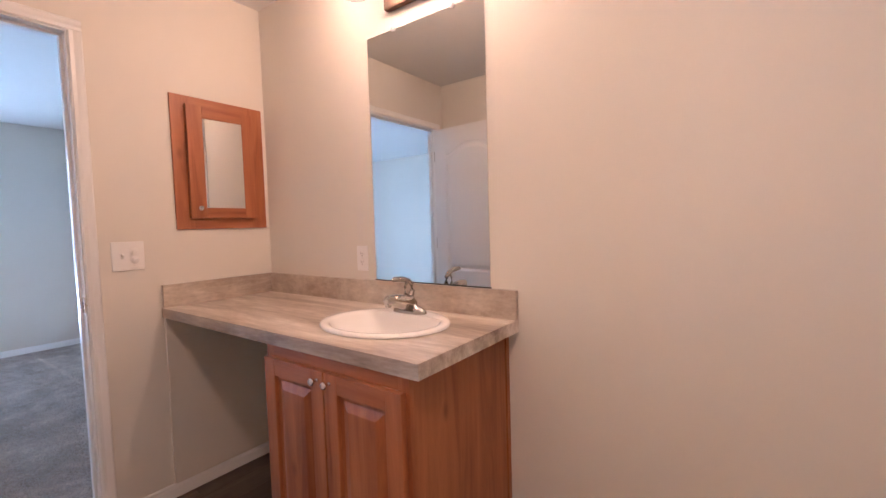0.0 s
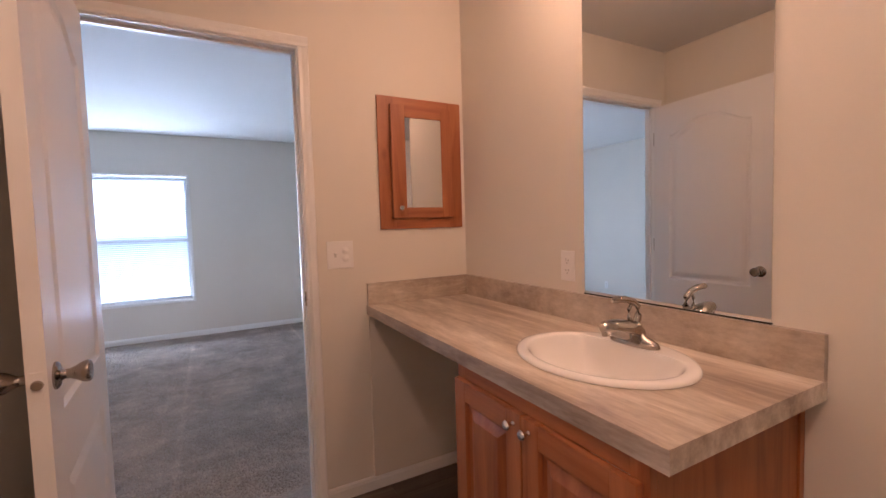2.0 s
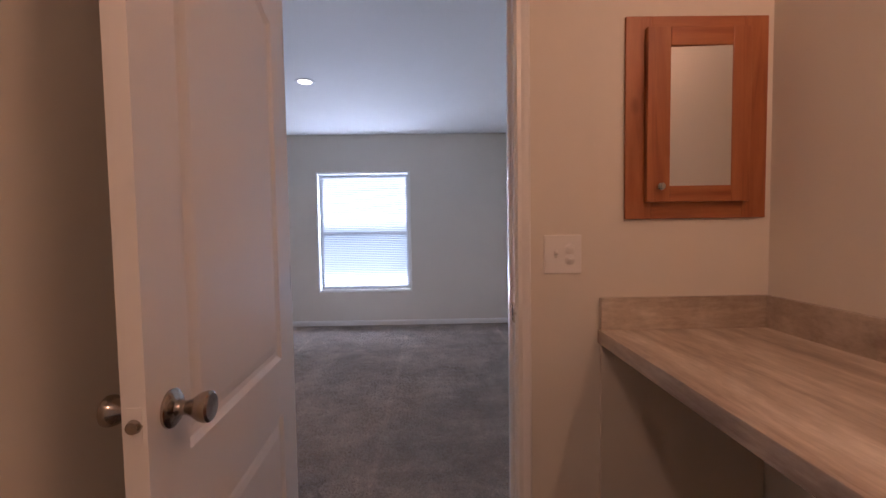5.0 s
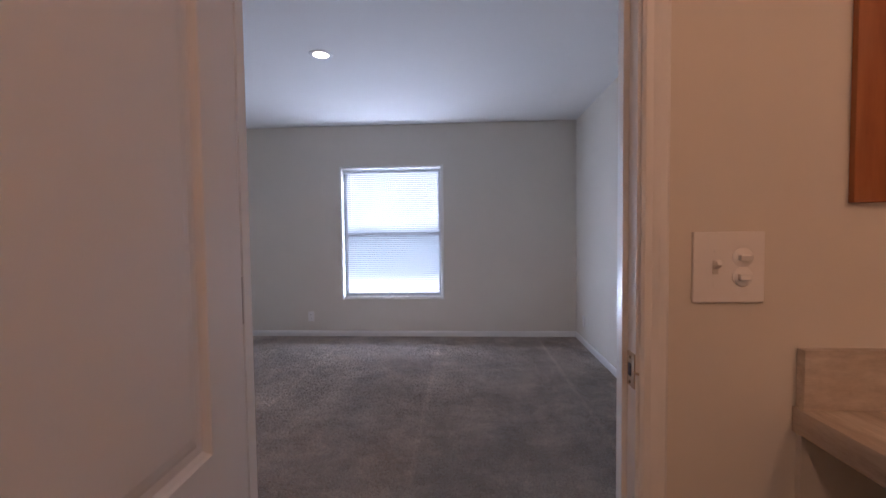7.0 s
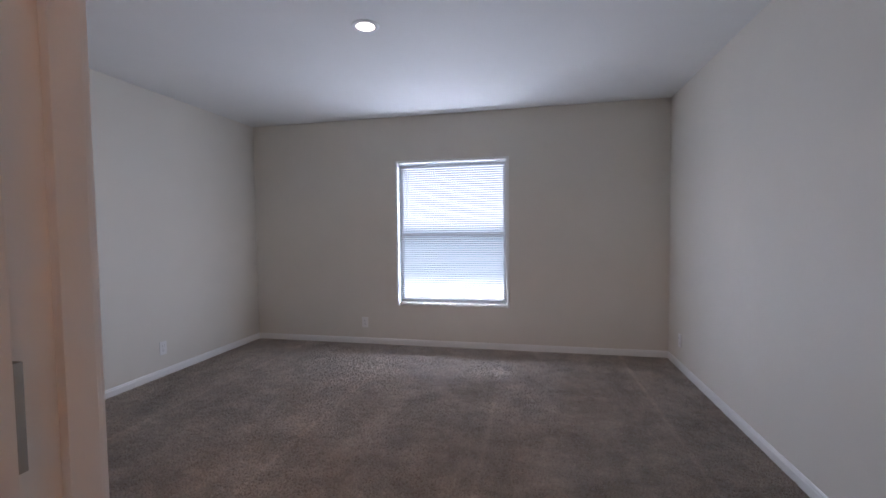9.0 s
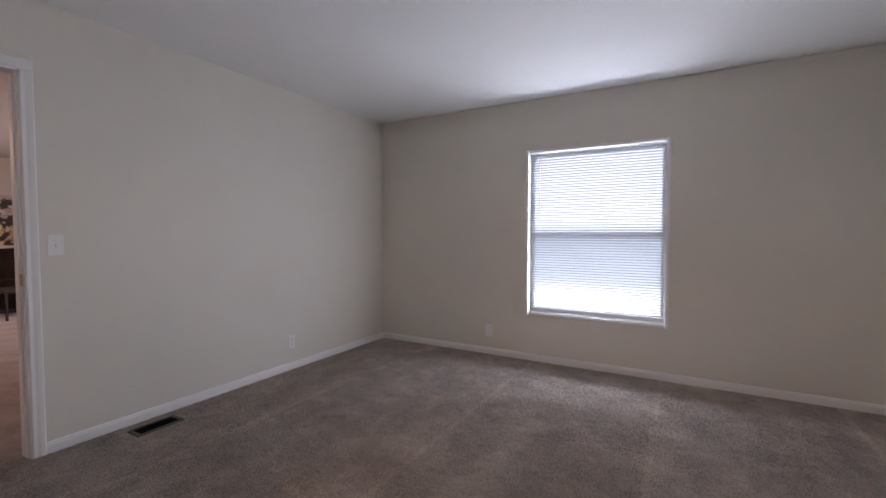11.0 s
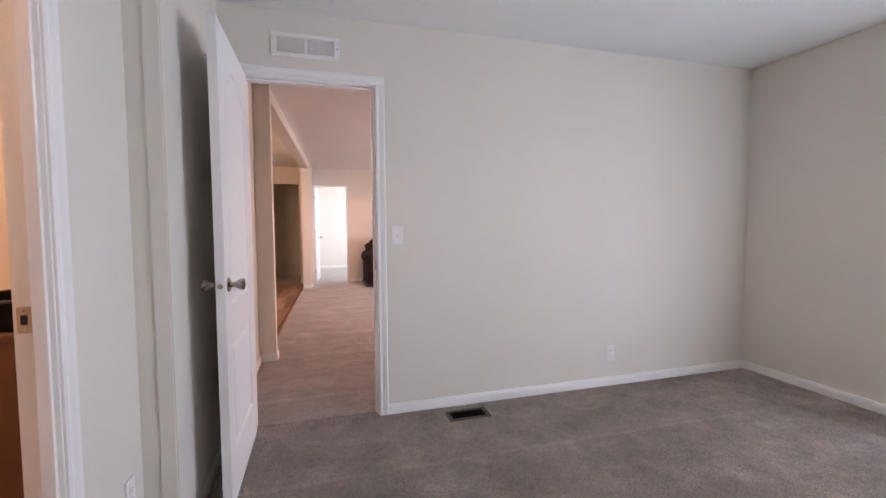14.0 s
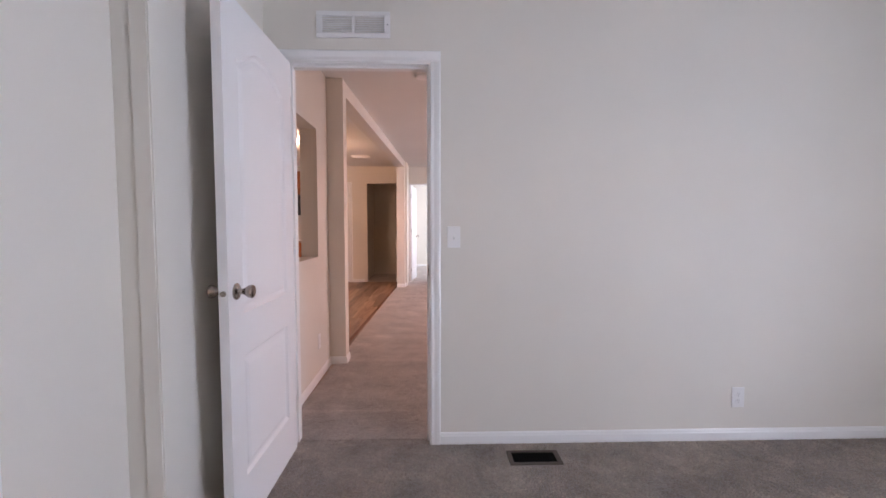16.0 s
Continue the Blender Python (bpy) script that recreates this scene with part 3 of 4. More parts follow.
door("door_far", 0.70, pose(-2.475, -9.19, 0, 0, 0, -97), 1, "open white door of the far bright room")


# ---- window with blind ----
def window(y0, y1, z0, z1):
    root = empty("window_1", label="white vinyl single hung window with lowered blind", category="window", kind="structure")
    xo = WX - 0.10
    F = 0.035
    for nm, a in (("frame_stile", (y0, y0 + F, z0, z1)), ("frame_stile", (y1 - F, y1, z0, z1)), ("frame_rail", (y0 + F, y1 - F, z0, z0 + F)),
                  ("frame_rail", (y0 + F, y1 - F, z1 - F, z1)), ("meeting_rail", (y0 + F, y1 - F, 1.178, 1.206))):
        part(nm, box(B(), xo, a[0], a[2], xo + 0.05, a[1], a[3], 0.003), "vinyl_white", root)
    for za, zb in ((z0 + F, 1.178), (1.206, z1 - F)):
        g = part("pane", box(B(), xo + 0.022, y0 + F, za, xo + 0.027, y1 - F, zb), "glass", root)
        g.visible_shadow = False
    W = 0.030
    prof = [(0, 0), (0, 0.010), (0.006, 0.013), (0.024, 0.013), (0.030, 0.009), (0.030, 0)]
    part("side_trim", sweep(B(), prof, (WX, y0, z0 - W), Z, NYV, X, z1 - z0 + 2 * W), "trim_paint", root)
    part("side_trim", sweep(B(), prof, (WX, y1, z0 - W), Z, Y, X, z1 - z0 + 2 * W), "trim_paint", root)
    part("top_trim", sweep(B(), prof, (WX, y0, z1), Y, Z, X, y1 - y0), "trim_paint", root)
    part("bottom_trim", sweep(B(), prof, (WX, y0, z0), Y, (0, 0, -1), X, y1 - y0), "trim_paint", root)
    for nm, a in (("reveal", (y0 - 0.001, y0 + 0.004, z0, z1)), ("reveal", (y1 - 0.004, y1 + 0.001, z0, z1)), ("reveal", (y0, y1, z0 - 0.001, z0 + 0.004)), ("reveal", (y0, y1, z1 - 0.004, z1 + 0.001))):
        part(nm, box(B(), xo + 0.05, a[0], a[2], WX, a[1], a[3]), "trim_paint", root)
    return root


window(*WIN)


def blind(y0, y1, z0, z1):
    root = empty("window_blind", pose(WX - 0.026, 0, 0), label="white horizontal mini blind lowered over the window, slats part open", category="blind")
    part("head_rail", box(B(), -0.018, y0 + 0.008, z1 - 0.034, 0.014, y1 - 0.008, z1 - 0.006, 0.002), "slat_white", root)
    part("bottom_rail", box(B(), -0.013, y0 + 0.01, z0 + 0.030, 0.013, y1 - 0.01, z0 + 0.044, 0.003), "slat_white", root)
    for yy in (y0 + 0.14, y1 - 0.14):
        for dx in (-0.0125, 0.0125):
            part("ladder_cord", tube(B(), [(dx, yy, z0 + 0.04), (dx, yy, z1 - 0.03)], 0.0009, 5), "slat_white", root)
    part("tilt_wand", tube(B(), [(0.017, y0 + 0.10, z1 - 0.03), (0.020, y0 + 0.10, z1 - 0.62)], 0.004, 6), "clear_clip", root)
    me = None
    n = 61
    for i in range(n):
        zz = z0 + 0.055 + (z1 - 0.045 - z0 - 0.055) * i / (n - 1)
        if me is None:
            bm = B()
            rows = []
            for k in range(5):
                s = -0.0125 + 0.00625 * k
                hgt = 0.0022 * (1 - (s / 0.0125) ** 2)
                rows.append([bm.verts.new((s, yy, hgt + o)) for o in (0.0, 0.0007) for yy in (y0 + 0.012, y1 - 0.012)])
            for a, b in zip(rows, rows[1:]):
                bm.faces.new((a[0], a[1], b[1], b[0]))
                bm.faces.new((a[2], b[2], b[3], a[3]))
            bm.faces.new((rows[0][0], rows[0][2], rows[0][3], rows[0][1]))
            bm.faces.new((rows[-1][0], rows[-1][1], rows[-1][3], rows[-1][2]))
            ob = part("slat", bm, "slat_white", root)
            me = ob.data
        else:
            ob = new("slat", me)
            ob.parent = root
        ob.location = (0, 0, zz)
        ob.rotation_euler = (0, radians(-42 + random.uniform(-1.5, 1.5)), 0)
    return root


blind(*WIN)
_m = glow("sky_backdrop", (0.86, 0.93, 1.0), 9.0)
_nt = _m.node_tree
_sep = _nt.nodes.new("ShaderNodeSeparateXYZ")
_nt.links.new(world_coords(_nt, (1, 1, 1 / 6.0)), _sep.inputs["Vector"])
_nt.links.new(ramp(_nt, _sep.outputs["Z"], [(0.0, (0.95, 0.97, 1.0)), (0.03, (0.9, 0.95, 1.0)), (0.07, (0.30, 0.36, 0.40)), (0.20, (0.17, 0.22, 0.25)), (0.235, (0.86, 0.93, 1.0))]), _nt.nodes["Emission"].inputs["Color"])
tagged(part("backdrop", box(B(), -9.05, -5, -0.5, -9.0, 5, 6), "sky_backdrop"), "bright overcast daylight outside the window", "backdrop", kind="structure")


# ---- bathroom ----
CT_Y0, CT_X1, CT_Z = 1.437, -0.317, 0.907
SINK = (-0.708, 1.722, 0.252, 0.203)


def countertop():
    root = empty("countertop", pose(0, 0, 0), label="grey beige wood look laminate vanity top with backsplash", category="countertop")
    bm = B()
    x0, x1, y0, y1 = BATH_X + 0.001, CT_X1, CT_Y0, 1.998
    for z in (CT_Z, CT_Z - 0.044):
        vs = [bm.verts.new(p) for p in ((x0, y0, z), (x1, y0, z), (x1, y1, z), (x0, y1, z))]
        es = [bm.edges.new((vs[i], vs[(i + 1) % 4])) for i in range(4)]
        n = 40
        ring = [bm.verts.new((SINK[0] + 0.93 * SINK[2] * math.cos(2 * math.pi * i / n), SINK[1] + 0.93 * SINK[3] * math.sin(2 * math.pi * i / n), z)) for i in range(n)]
        es += [bm.edges.new((ring[i], ring[(i + 1) % n])) for i in range(n)]
        bmesh.ops.triangle_fill(bm, edges=es, use_beauty=True)
        if z == CT_Z:
            top_v, top_r = vs, ring
        else:
            for a, b in ((top_v, vs), (top_r, ring)):
                for i in range(len(a)):
                    bm.faces.new((a[i], a[(i + 1) % len(a)], b[(i + 1) % len(a)], b[i]))
    part("slab", bm, "laminate", root)
    part("front_edge", box(B(), x0, y0 - 0.0012, CT_Z - 0.044, x1 + 0.001, y0 - 0.0002, CT_Z - 0.0006), "laminate", root)
    part("backsplash", box(B(), x0 + 0.02, 1.980, CT_Z, x1, 1.999, 1.012, 0.0012), "laminate_splash", root)
    part("side_splash", box(B(), x0, y0 + 0.004, CT_Z, x0 + 0.019, 1.999, 1.012, 0.0012), "laminate_y", root)
    part("end_panel", box(B(), x0, y0 + 0.006, 0.066, x0 + 0.012, 1.986, CT_Z - 0.045, 0.001), "panel_beige", root, "beige board under the counter end")
    return root


def raised_door(name, w, h, parent, wood_name="alder_upright"):
    """A raised panel cabinet door in the local xz plane, its face towards -y, from the origin."""
    root = empty(name)
    root.parent = parent
    S, T = 0.058, 0.019
    part("stile", box(B(), 0, -T, 0, S, 0, h, 0.002), "alder_upright", root)
    part("stile", box(B(), w - S, -T, 0, w, 0, h, 0.002), "alder_upright", root)
    part("rail", box(B(), S, -T, 0, w - S, 0, S, 0.002), "alder_across_x", root)
    part("rail", box(B(), S, -T, h - S, w - S, 0, h, 0.002), "alder_across_x", root)
    bm = B()
    rings = []
    for d, y in ((0.0, -0.006), (0.012, -0.005), (0.040, -0.016), (0.044, -0.0165)):
        rings.append([bm.verts.new(p) for p in ((S + d, y, S + d), (w - S - d, y, S + d), (w - S - d, y, h - S - d), (S + d, y, h - S - d))])
    for a, b in zip(rings, rings[1:]):
        for i in range(4):
            bm.faces.new((a[i], a[(i + 1) % 4], b[(i + 1) % 4], b[i]))
    bm.faces.new(rings[-1])
    bm.faces.new(rings[0][::-1])
    part("panel", bm, wood_name, root)
    return root


def small_knob(parent, at, direction):
    bm = B()
    q = Vector(direction).to_track_quat("Z", "Y").to_matrix().to_4x4()
    lathe(bm, [(0, 0), (0.007, 0), (0.0065, 0.003), (0.0045, 0.006), (0.0045, 0.011), (0.008, 0.015), (0.0118, 0.019), (0.0124, 0.023), (0.010, 0.0265), (0, 0.028)], q, 22)
    k = part("knob", bm, "knob_nickel", parent, "round satin nickel knob", smooth=True)
    k.location = at
    return k


def vanity_cabinet():
    x0, x1, y0, y1, h = -1.016, -0.362, 1.452, 1.998, CT_Z - 0.045
    root = empty("vanity_cabinet", pose(x0, y0, 0), label="knotty alder vanity cabinet with two raised panel doors", category="cabinet")
    w, d = x1 - x0, y1 - y0
    part("side_panel", box(B(), 0, 0.019, 0, 0.016, d, h, 0.001), "alder_upright", root)
    part("side_panel", box(B(), w - 0.016, 0.019, 0, w, d, h, 0.001), "alder_upright", root)
    part("back_strip", box(B(), w, d - 0.022, 0, w + 0.006, d, h, 0.001), "alder_upright", root)
    part("face_stile", box(B(), 0, 0, 0, 0.04, 0.019, h, 0.001), "alder_upright", root)
    part("face_stile", box(B(), w - 0.04, 0, 0, w, 0.019, h, 0.001), "alder_upright", root)
    part("face_rail", box(B(), 0.04, 0, h - 0.045, w - 0.04, 0.019, h, 0.001), "alder_across_x", root)
    part("face_rail", box(B(), 0.04, 0, 0.09, w - 0.04, 0.019, 0.13, 0.001), "alder_across_x", root)
    part("toe_board", box(B(), 0.016, 0.06, 0.0, w - 0.016, 0.075, 0.09), "alder_across_x", root)
    part("bottom", box(B(), 0.016, 0.02, 0.09, w - 0.016, d, 0.105), "alder_across_x", root)
    dw = (w - 0.03) / 2
    for i, dx in enumerate((0.012, 0.018 + dw)):
        dd = raised_door("door", dw, 0.70, root)
        dd.location = (dx, -0.001, 0.118)
        small_knob(dd, (dw - 0.026 if i == 0 else 0.026, -0.019, 0.70 - 0.028), (0, -1, 0))
    return root


def sink():
    root = empty("sink", pose(SINK[0], SINK[1], CT_Z), label="white oval porcelain drop in sink with chrome drain", category="sink")
    bm = B()
    lathe(bm, [(0.96, -0.002), (1.0, 0.002), (1.0, 0.006), (0.985, 0.011), (0.95, 0.014), (0.90, 0.0135), (0.87, 0.012), (0.85, 0.008), (0.83, 0.0), (0.80, -0.014), (0.74, -0.05),
               (0.66, -0.085), (0.52, -0.118), (0.34, -0.136), (0.13, -0.144), (0.10, -0.146), (0.0, -0.147)], Matrix(), 56, SINK[2], SINK[3])
    flat = 0.50 * SINK[3]
    for v in bm.verts:
        if v.co.y > flat and math.hypot(v.co.x / SINK[2], v.co.y / SINK[3]) < 0.88:
            v.co.y = flat + (v.co.y - flat) * 0.22
    part("basin", bm, "porcelain", root, smooth=True)
    bm = B()
    lathe(bm, [(0.0, -0.1435), (0.012, -0.1435), (0.013, -0.141), (0.021, -0.1408), (0.0235, -0.144), (0.0235, -0.147)], Matrix(), 24)
    part("drain", bm, "chrome", root, smooth=True)
    bm = B()
    bmesh.ops.create_circle(bm, cap_ends=True, segments=18, radius=0.010, matrix=pose(0, -0.80 * SINK[3] + 0.002, -0.02, 68))
    part("overflow", bm, "dark_slot", root)
    return root


def faucet():
    root = empty("faucet", pose(-0.708, 1.862, CT_Z + 0.0135), label="chrome single lever bathroom faucet on the sink deck", category="faucet")
    bm = B()
    lathe(bm, [(0, 0), (1.0, 0), (1.0, 0.006), (0.93, 0.014), (0.72, 0.022), (0.45, 0.030), (0.34, 0.040), (0, 0.042)], Matrix(), 40, 0.080, 0.030)
    part("base", bm, "chrome", root, smooth=True)
    bm = B()
    tube(bm, [(0, 0.016, 0.026), (0, -0.01, 0.036), (0, -0.05, 0.050), (0, -0.09, 0.060), (0, -0.118, 0.064), (0, -0.128, 0.063)], [0.026, 0.031, 0.028, 0.023, 0.018, 0.012], 18)
    part("spout", bm, "chrome", root, smooth=True)
    bm = B()
    cyl(bm, (0, -0.116, 0.060), (0, -0.116, 0.040), 0.0115, 0.0105, 18)
    part("aerator", bm, "chrome", root, smooth=True)
    bm = B()
    lathe(bm, [(0.022, 0.036), (0.0225, 0.050), (0.019, 0.060), (0.010, 0.066), (0, 0.067)], Matrix(), 24)
    part("hub", bm, "chrome", root, smooth=True)
    bm = B()
    tube(bm, [(0, 0.008, 0.058), (0, 0.020, 0.082), (0, 0.017, 0.107), (0, -0.003, 0.124), (0, -0.040, 0.134), (0, -0.078, 0.136), (0, -0.090, 0.133)],
         [0.011, 0.010, 0.009, 0.0095, 0.010, 0.0095, 0.005], 12)
    tube(bm, [(0, -0.008, 0.060), (0, -0.022, 0.080), (0, -0.022, 0.102), (0, -0.008, 0.120)], [0.006, 0.0055, 0.005, 0.005], 10)
    part("lever", bm, "chrome", root, "arched loop lever", smooth=True)
    bm = B()
    cyl(bm, (0, 0.024, 0.02), (0, 0.024, 0.062), 0.0025, seg=8)
    lathe(bm, [(0, 0.062), (0.005, 0.063), (0.006, 0.068), (0, 0.072)], pose(0, 0.024, 0), 12)
    part("drain_pull", bm, "chrome", root, smooth=True)
    return root


def wall_mirror():
    root = empty("wall_mirror", pose(-1.015, 1.9995, 1.014), label="frameless rectangular wall mirror above the sink with clear clips", category="mirror")
    part("glass", box(B(), 0, -0.0055, 0, 0.590, -0.0005, 1.054, 0.0008), "mirror_silver", root)
    part("channel", box(B(), -0.001, -0.0085, -0.0018, 0.591, 0.0, 0.003, 0.0006), "black_iron", root)
    for x in (0.155, 0.455):
        bm = B()
        lathe(bm, [(0, 0), (0.010, 0), (0.011, 0.004), (0.008, 0.008), (0.004, 0.009), (0.004, 0.007), (0, 0.007)], pose(x, -0.0056, 1.054, 90), 18)
        part("clip", bm, "clear_clip", root, smooth=True)
    return root


def medicine_cabinet():
    root = empty("medicine_cabinet", pose(BATH_X, 0, 0), label="alder medicine cabinet with a mirror in its door", category="cabinet")
    y0, y1, z0, z1 = 1.520, 1.975, 1.266, 1.904
    a, b, c, d = 1.602, 1.898, 1.335, 1.848
    part("frame_stile", box(B(), 0, y0, z0, 0.012, a, z1, 0.0015), "alder_upright", root)
    part("frame_stile", box(B(), 0, b, z0, 0.012, y1, z1, 0.0015), "alder_upright", root)
    part("frame_rail", box(B(), 0, a, z0, 0.012, b, c, 0.0015), "alder_across_y", root)
    part("frame_rail", box(B(), 0, a, d, 0.012, b, z1, 0.0015), "alder_across_y", root)
    part("back", box(B(), 0.0, a, c, 0.006, b, d), "alder_upright", root)
    dr = empty("door", pose(0.013, 0, 0))
    dr.parent = root
    e, f, g, h = 1.580, 1.910, 1.319, 1.864
    p, q, r, s = 1.653, 1.850, 1.370, 1.806
    part("stile", box(B(), 0, e, g, 0.019, p, h, 0.003), "alder_upright", dr)
    part("stile", box(B(), 0, q, g, 0.019, f, h, 0.003), "alder_upright", dr)
    part("rail", box(B(), 0, p, g, 0.019, q, r, 0.003), "alder_across_y", dr)
    part("rail", box(B(), 0, p, s, 0.019, q, h, 0.003), "alder_across_y", dr)
    ym = (p + q) / 2
    mp = part("mirror", box(B(), -0.003, p - ym - 0.004, r - 0.004, 0.003, q - ym + 0.004, s + 0.004), "mirror_silver", dr, "small mirror panel")
    mp.location, mp.rotation_euler = (0.010, ym, 0), (0, 0, radians(-1.5))
    small_knob(dr, (0.019, e + 0.036, g + 0.048), (1, 0, 0))
    return root


def plate(name, m, label, gangs, group=""):
    """A cover plate in the local xz plane facing -y; gangs: (offset, kind) rows."""
    root = empty(name, m, label=label, category="outlet" if "outlet" in name else "switch", group=group)
    w = 0.070 if len(gangs) == 1 else 0.122
    h = 0.115 if len(gangs) == 1 else 0.126
    part("cover", box(B(), -w / 2, -0.006, -h / 2, w / 2, 0, h / 2, 0.0025), "plastic_white", root)
    for dx, kind in gangs:
        if kind == "toggle":
            part("toggle_slot", box(B(), dx - 0.005, -0.0068, -0.012, dx + 0.005, -0.0055, 0.012, 0.0004), "vent_grey", root)
            t = part("toggle", box(B(), -0.0042, -0.015, -0.005, 0.0042, 0, 0.005, 0.0015), "plastic_white", root)
            t.location, t.rotation_euler = (dx, -0.006, 0.002), (radians(-28), 0, 0)
            for dz in (-0.03, 0.03):
                bm = B()
                cyl(bm, (dx, -0.0072, dz), (dx, -0.0055, dz), 0.003, seg=10)
                part("screw", bm, "plastic_white", root)
        elif kind == "twin":
            for dz in (0.017, -0.017):
                bm = B()
                lathe(bm, [(0.017, 0.0), (0.0175, 0.002), (0.015, 0.0035), (0, 0.0035)], pose(dx, -0.0055, dz, 90), 24)
                part("switch_bezel", bm, "plastic_white", root, smooth=True)
                part("rocker", box(B(), dx - 0.009, -0.017, dz - 0.005, dx + 0.009, -0.0085, dz + 0.005, 0.0015), "plastic_white", root)
        else:
            for dz in (0.0195, -0.0195):
                bm = B()
                lathe(bm, [(0.0165, 0.0), (0.0165, 0.0015), (0.0155, 0.002), (0, 0.002)], pose(dx, -0.0055, dz, 90), 24)
                o = part("receptacle", bm, "plastic_white", root)
                bm = B()
                box(bm, dx - 0.0072, -0.0080, dz - 0.001, dx - 0.0052, -0.0074, dz + 0.008)
                box(bm, dx + 0.0052, -0.0080, dz - 0.001, dx + 0.0072, -0.0074, dz + 0.007)
                cyl(bm, (dx, -0.0080, dz - 0.008), (dx, -0.0074, dz - 0.008), 0.0026, seg=10)
                part("slots", bm, "slot_grey", root)
            bm = B()
            cyl(bm, (dx, -0.0072, 0), (dx, -0.0055, 0), 0.003, seg=10)
            part("screw", bm, "plastic_white", root)
    return root


def vanity_light():
    root = empty("vanity_light", pose(-0.72, 2.0, 2.205), label="bronze wall bar light with downward glass shades above the mirror", category="wall light")
    part("back_plate", box(B(), -0.17, -0.028, -0.062, 0.17, 0, 0.050, 0.006), "bronze", root)
    for x in (-0.24, 0.0, 0.24):
        bm = B()
        tube(bm, [(x * 0.6, -0.02, 0.0), (x * 0.8, -0.06, 0.06), (x * 0.95, -0.10, 0.13), (x, -0.12, 0.145), (x, -0.12, 0.125)], 0.008, 10)
        part("arm", bm, "bronze", root, smooth=True)
        bm = B()
        lathe(bm, [(0, 0.128), (0.026, 0.126), (0.030, 0.115), (0.030, 0.098), (0, 0.098)], pose(x, -0.12, 0), 20)
        part("cup", bm, "bronze", root, smooth=True)
        bm = B()
        lathe(bm, [(0.0, 0.0975), (0.028, 0.0965), (0.045, 0.070), (0.055, 0.030), (0.060, -0.010), (0.058, -0.010), (0.053, 0.030), (0.043, 0.068), (0.0, 0.094)], pose(x, -0.12, 0), 24)
        s = part("shade", bm, "glass", root, "frosted bell glass shade", smooth=True)
        s.visible_shadow = False
        bm = B()
        bmesh.ops.create_uvsphere(bm, u_segments=16, v_segments=10, radius=0.026, matrix=pose(x, -0.12, 0.045))
        part("bulb", bm, "bulb_glow", root, smooth=True)
    return root


countertop()
vanity_cabinet()
sink()
faucet()
wall_mirror()
medicine_cabinet()
vanity_light()
plate("light_switch", pose(BATH_X, 1.320, 1.156, 0, 0, 90), "cream two gang wall switch beside the bathroom door", [(-0.023, "toggle"), (0.023, "twin")])
plate("wall_outlet", pose(-1.100, 2.0, 1.109), "cream duplex outlet above the backsplash", [(0, "duplex")], "wall outlets")


def ceiling_dome(name, x, y, label):
    root = empty(name, pose(x, y, CEIL), label=label, category="ceiling light")
    bm = B()
    lathe(bm, [(0, 0), (0.16, 0), (0.16, -0.02), (0.15, -0.024), (0, -0.024)], Matrix(), 32)
    part("pan", bm, "vinyl_white", root, smooth=True)
    bm = B()
    lathe(bm, [(0.145, -0.024), (0.135, -0.045), (0.10, -0.066), (0.05, -0.078), (0, -0.081)], Matrix(), 32)
    part("glass_bowl", bm, "bulb_glow", root, smooth=True)
    return root


ceiling_dome("ceiling_light", 0.22, 0.68, "round white glass ceiling light in the bathroom")
ceiling_dome("ceiling_light", -0.9, -0.9, "round white glass ceiling light in the closet")


# ---- bedroom ----
plate("light_switch", pose(-3.034, SY, 1.147, 0, 0, 180), "white single toggle switch beside the entry door", [(0, "toggle")])
plate("wall_outlet", pose(-4.634, SY, 0.246, 0, 0, 180), "white duplex outlet low on the bedroom wall", [(0, "duplex")], "wall outlets")
plate("wall_outlet", pose(WX, -1.006, 0.235, 0, 0, 90), "white duplex outlet low beside the window", [(0, "duplex")], "wall outlets")
plate("wall_outlet", pose(-5.62, NY, 0.25), "white duplex outlet low on the bedroom wall", [(0, "duplex")], "wall outlets")
plate("wall_outlet", pose(BED_X, -1.30, 0.308, 0, 0, -90), "white duplex outlet low beside the closet door", [(0, "duplex")], "wall outlets")
plate("wall_outlet", pose(-2.03, -3.36, 0.30, 0, 0, -90), "white duplex outlet low on the living room wall", [(0, "duplex")], "wall outlets")


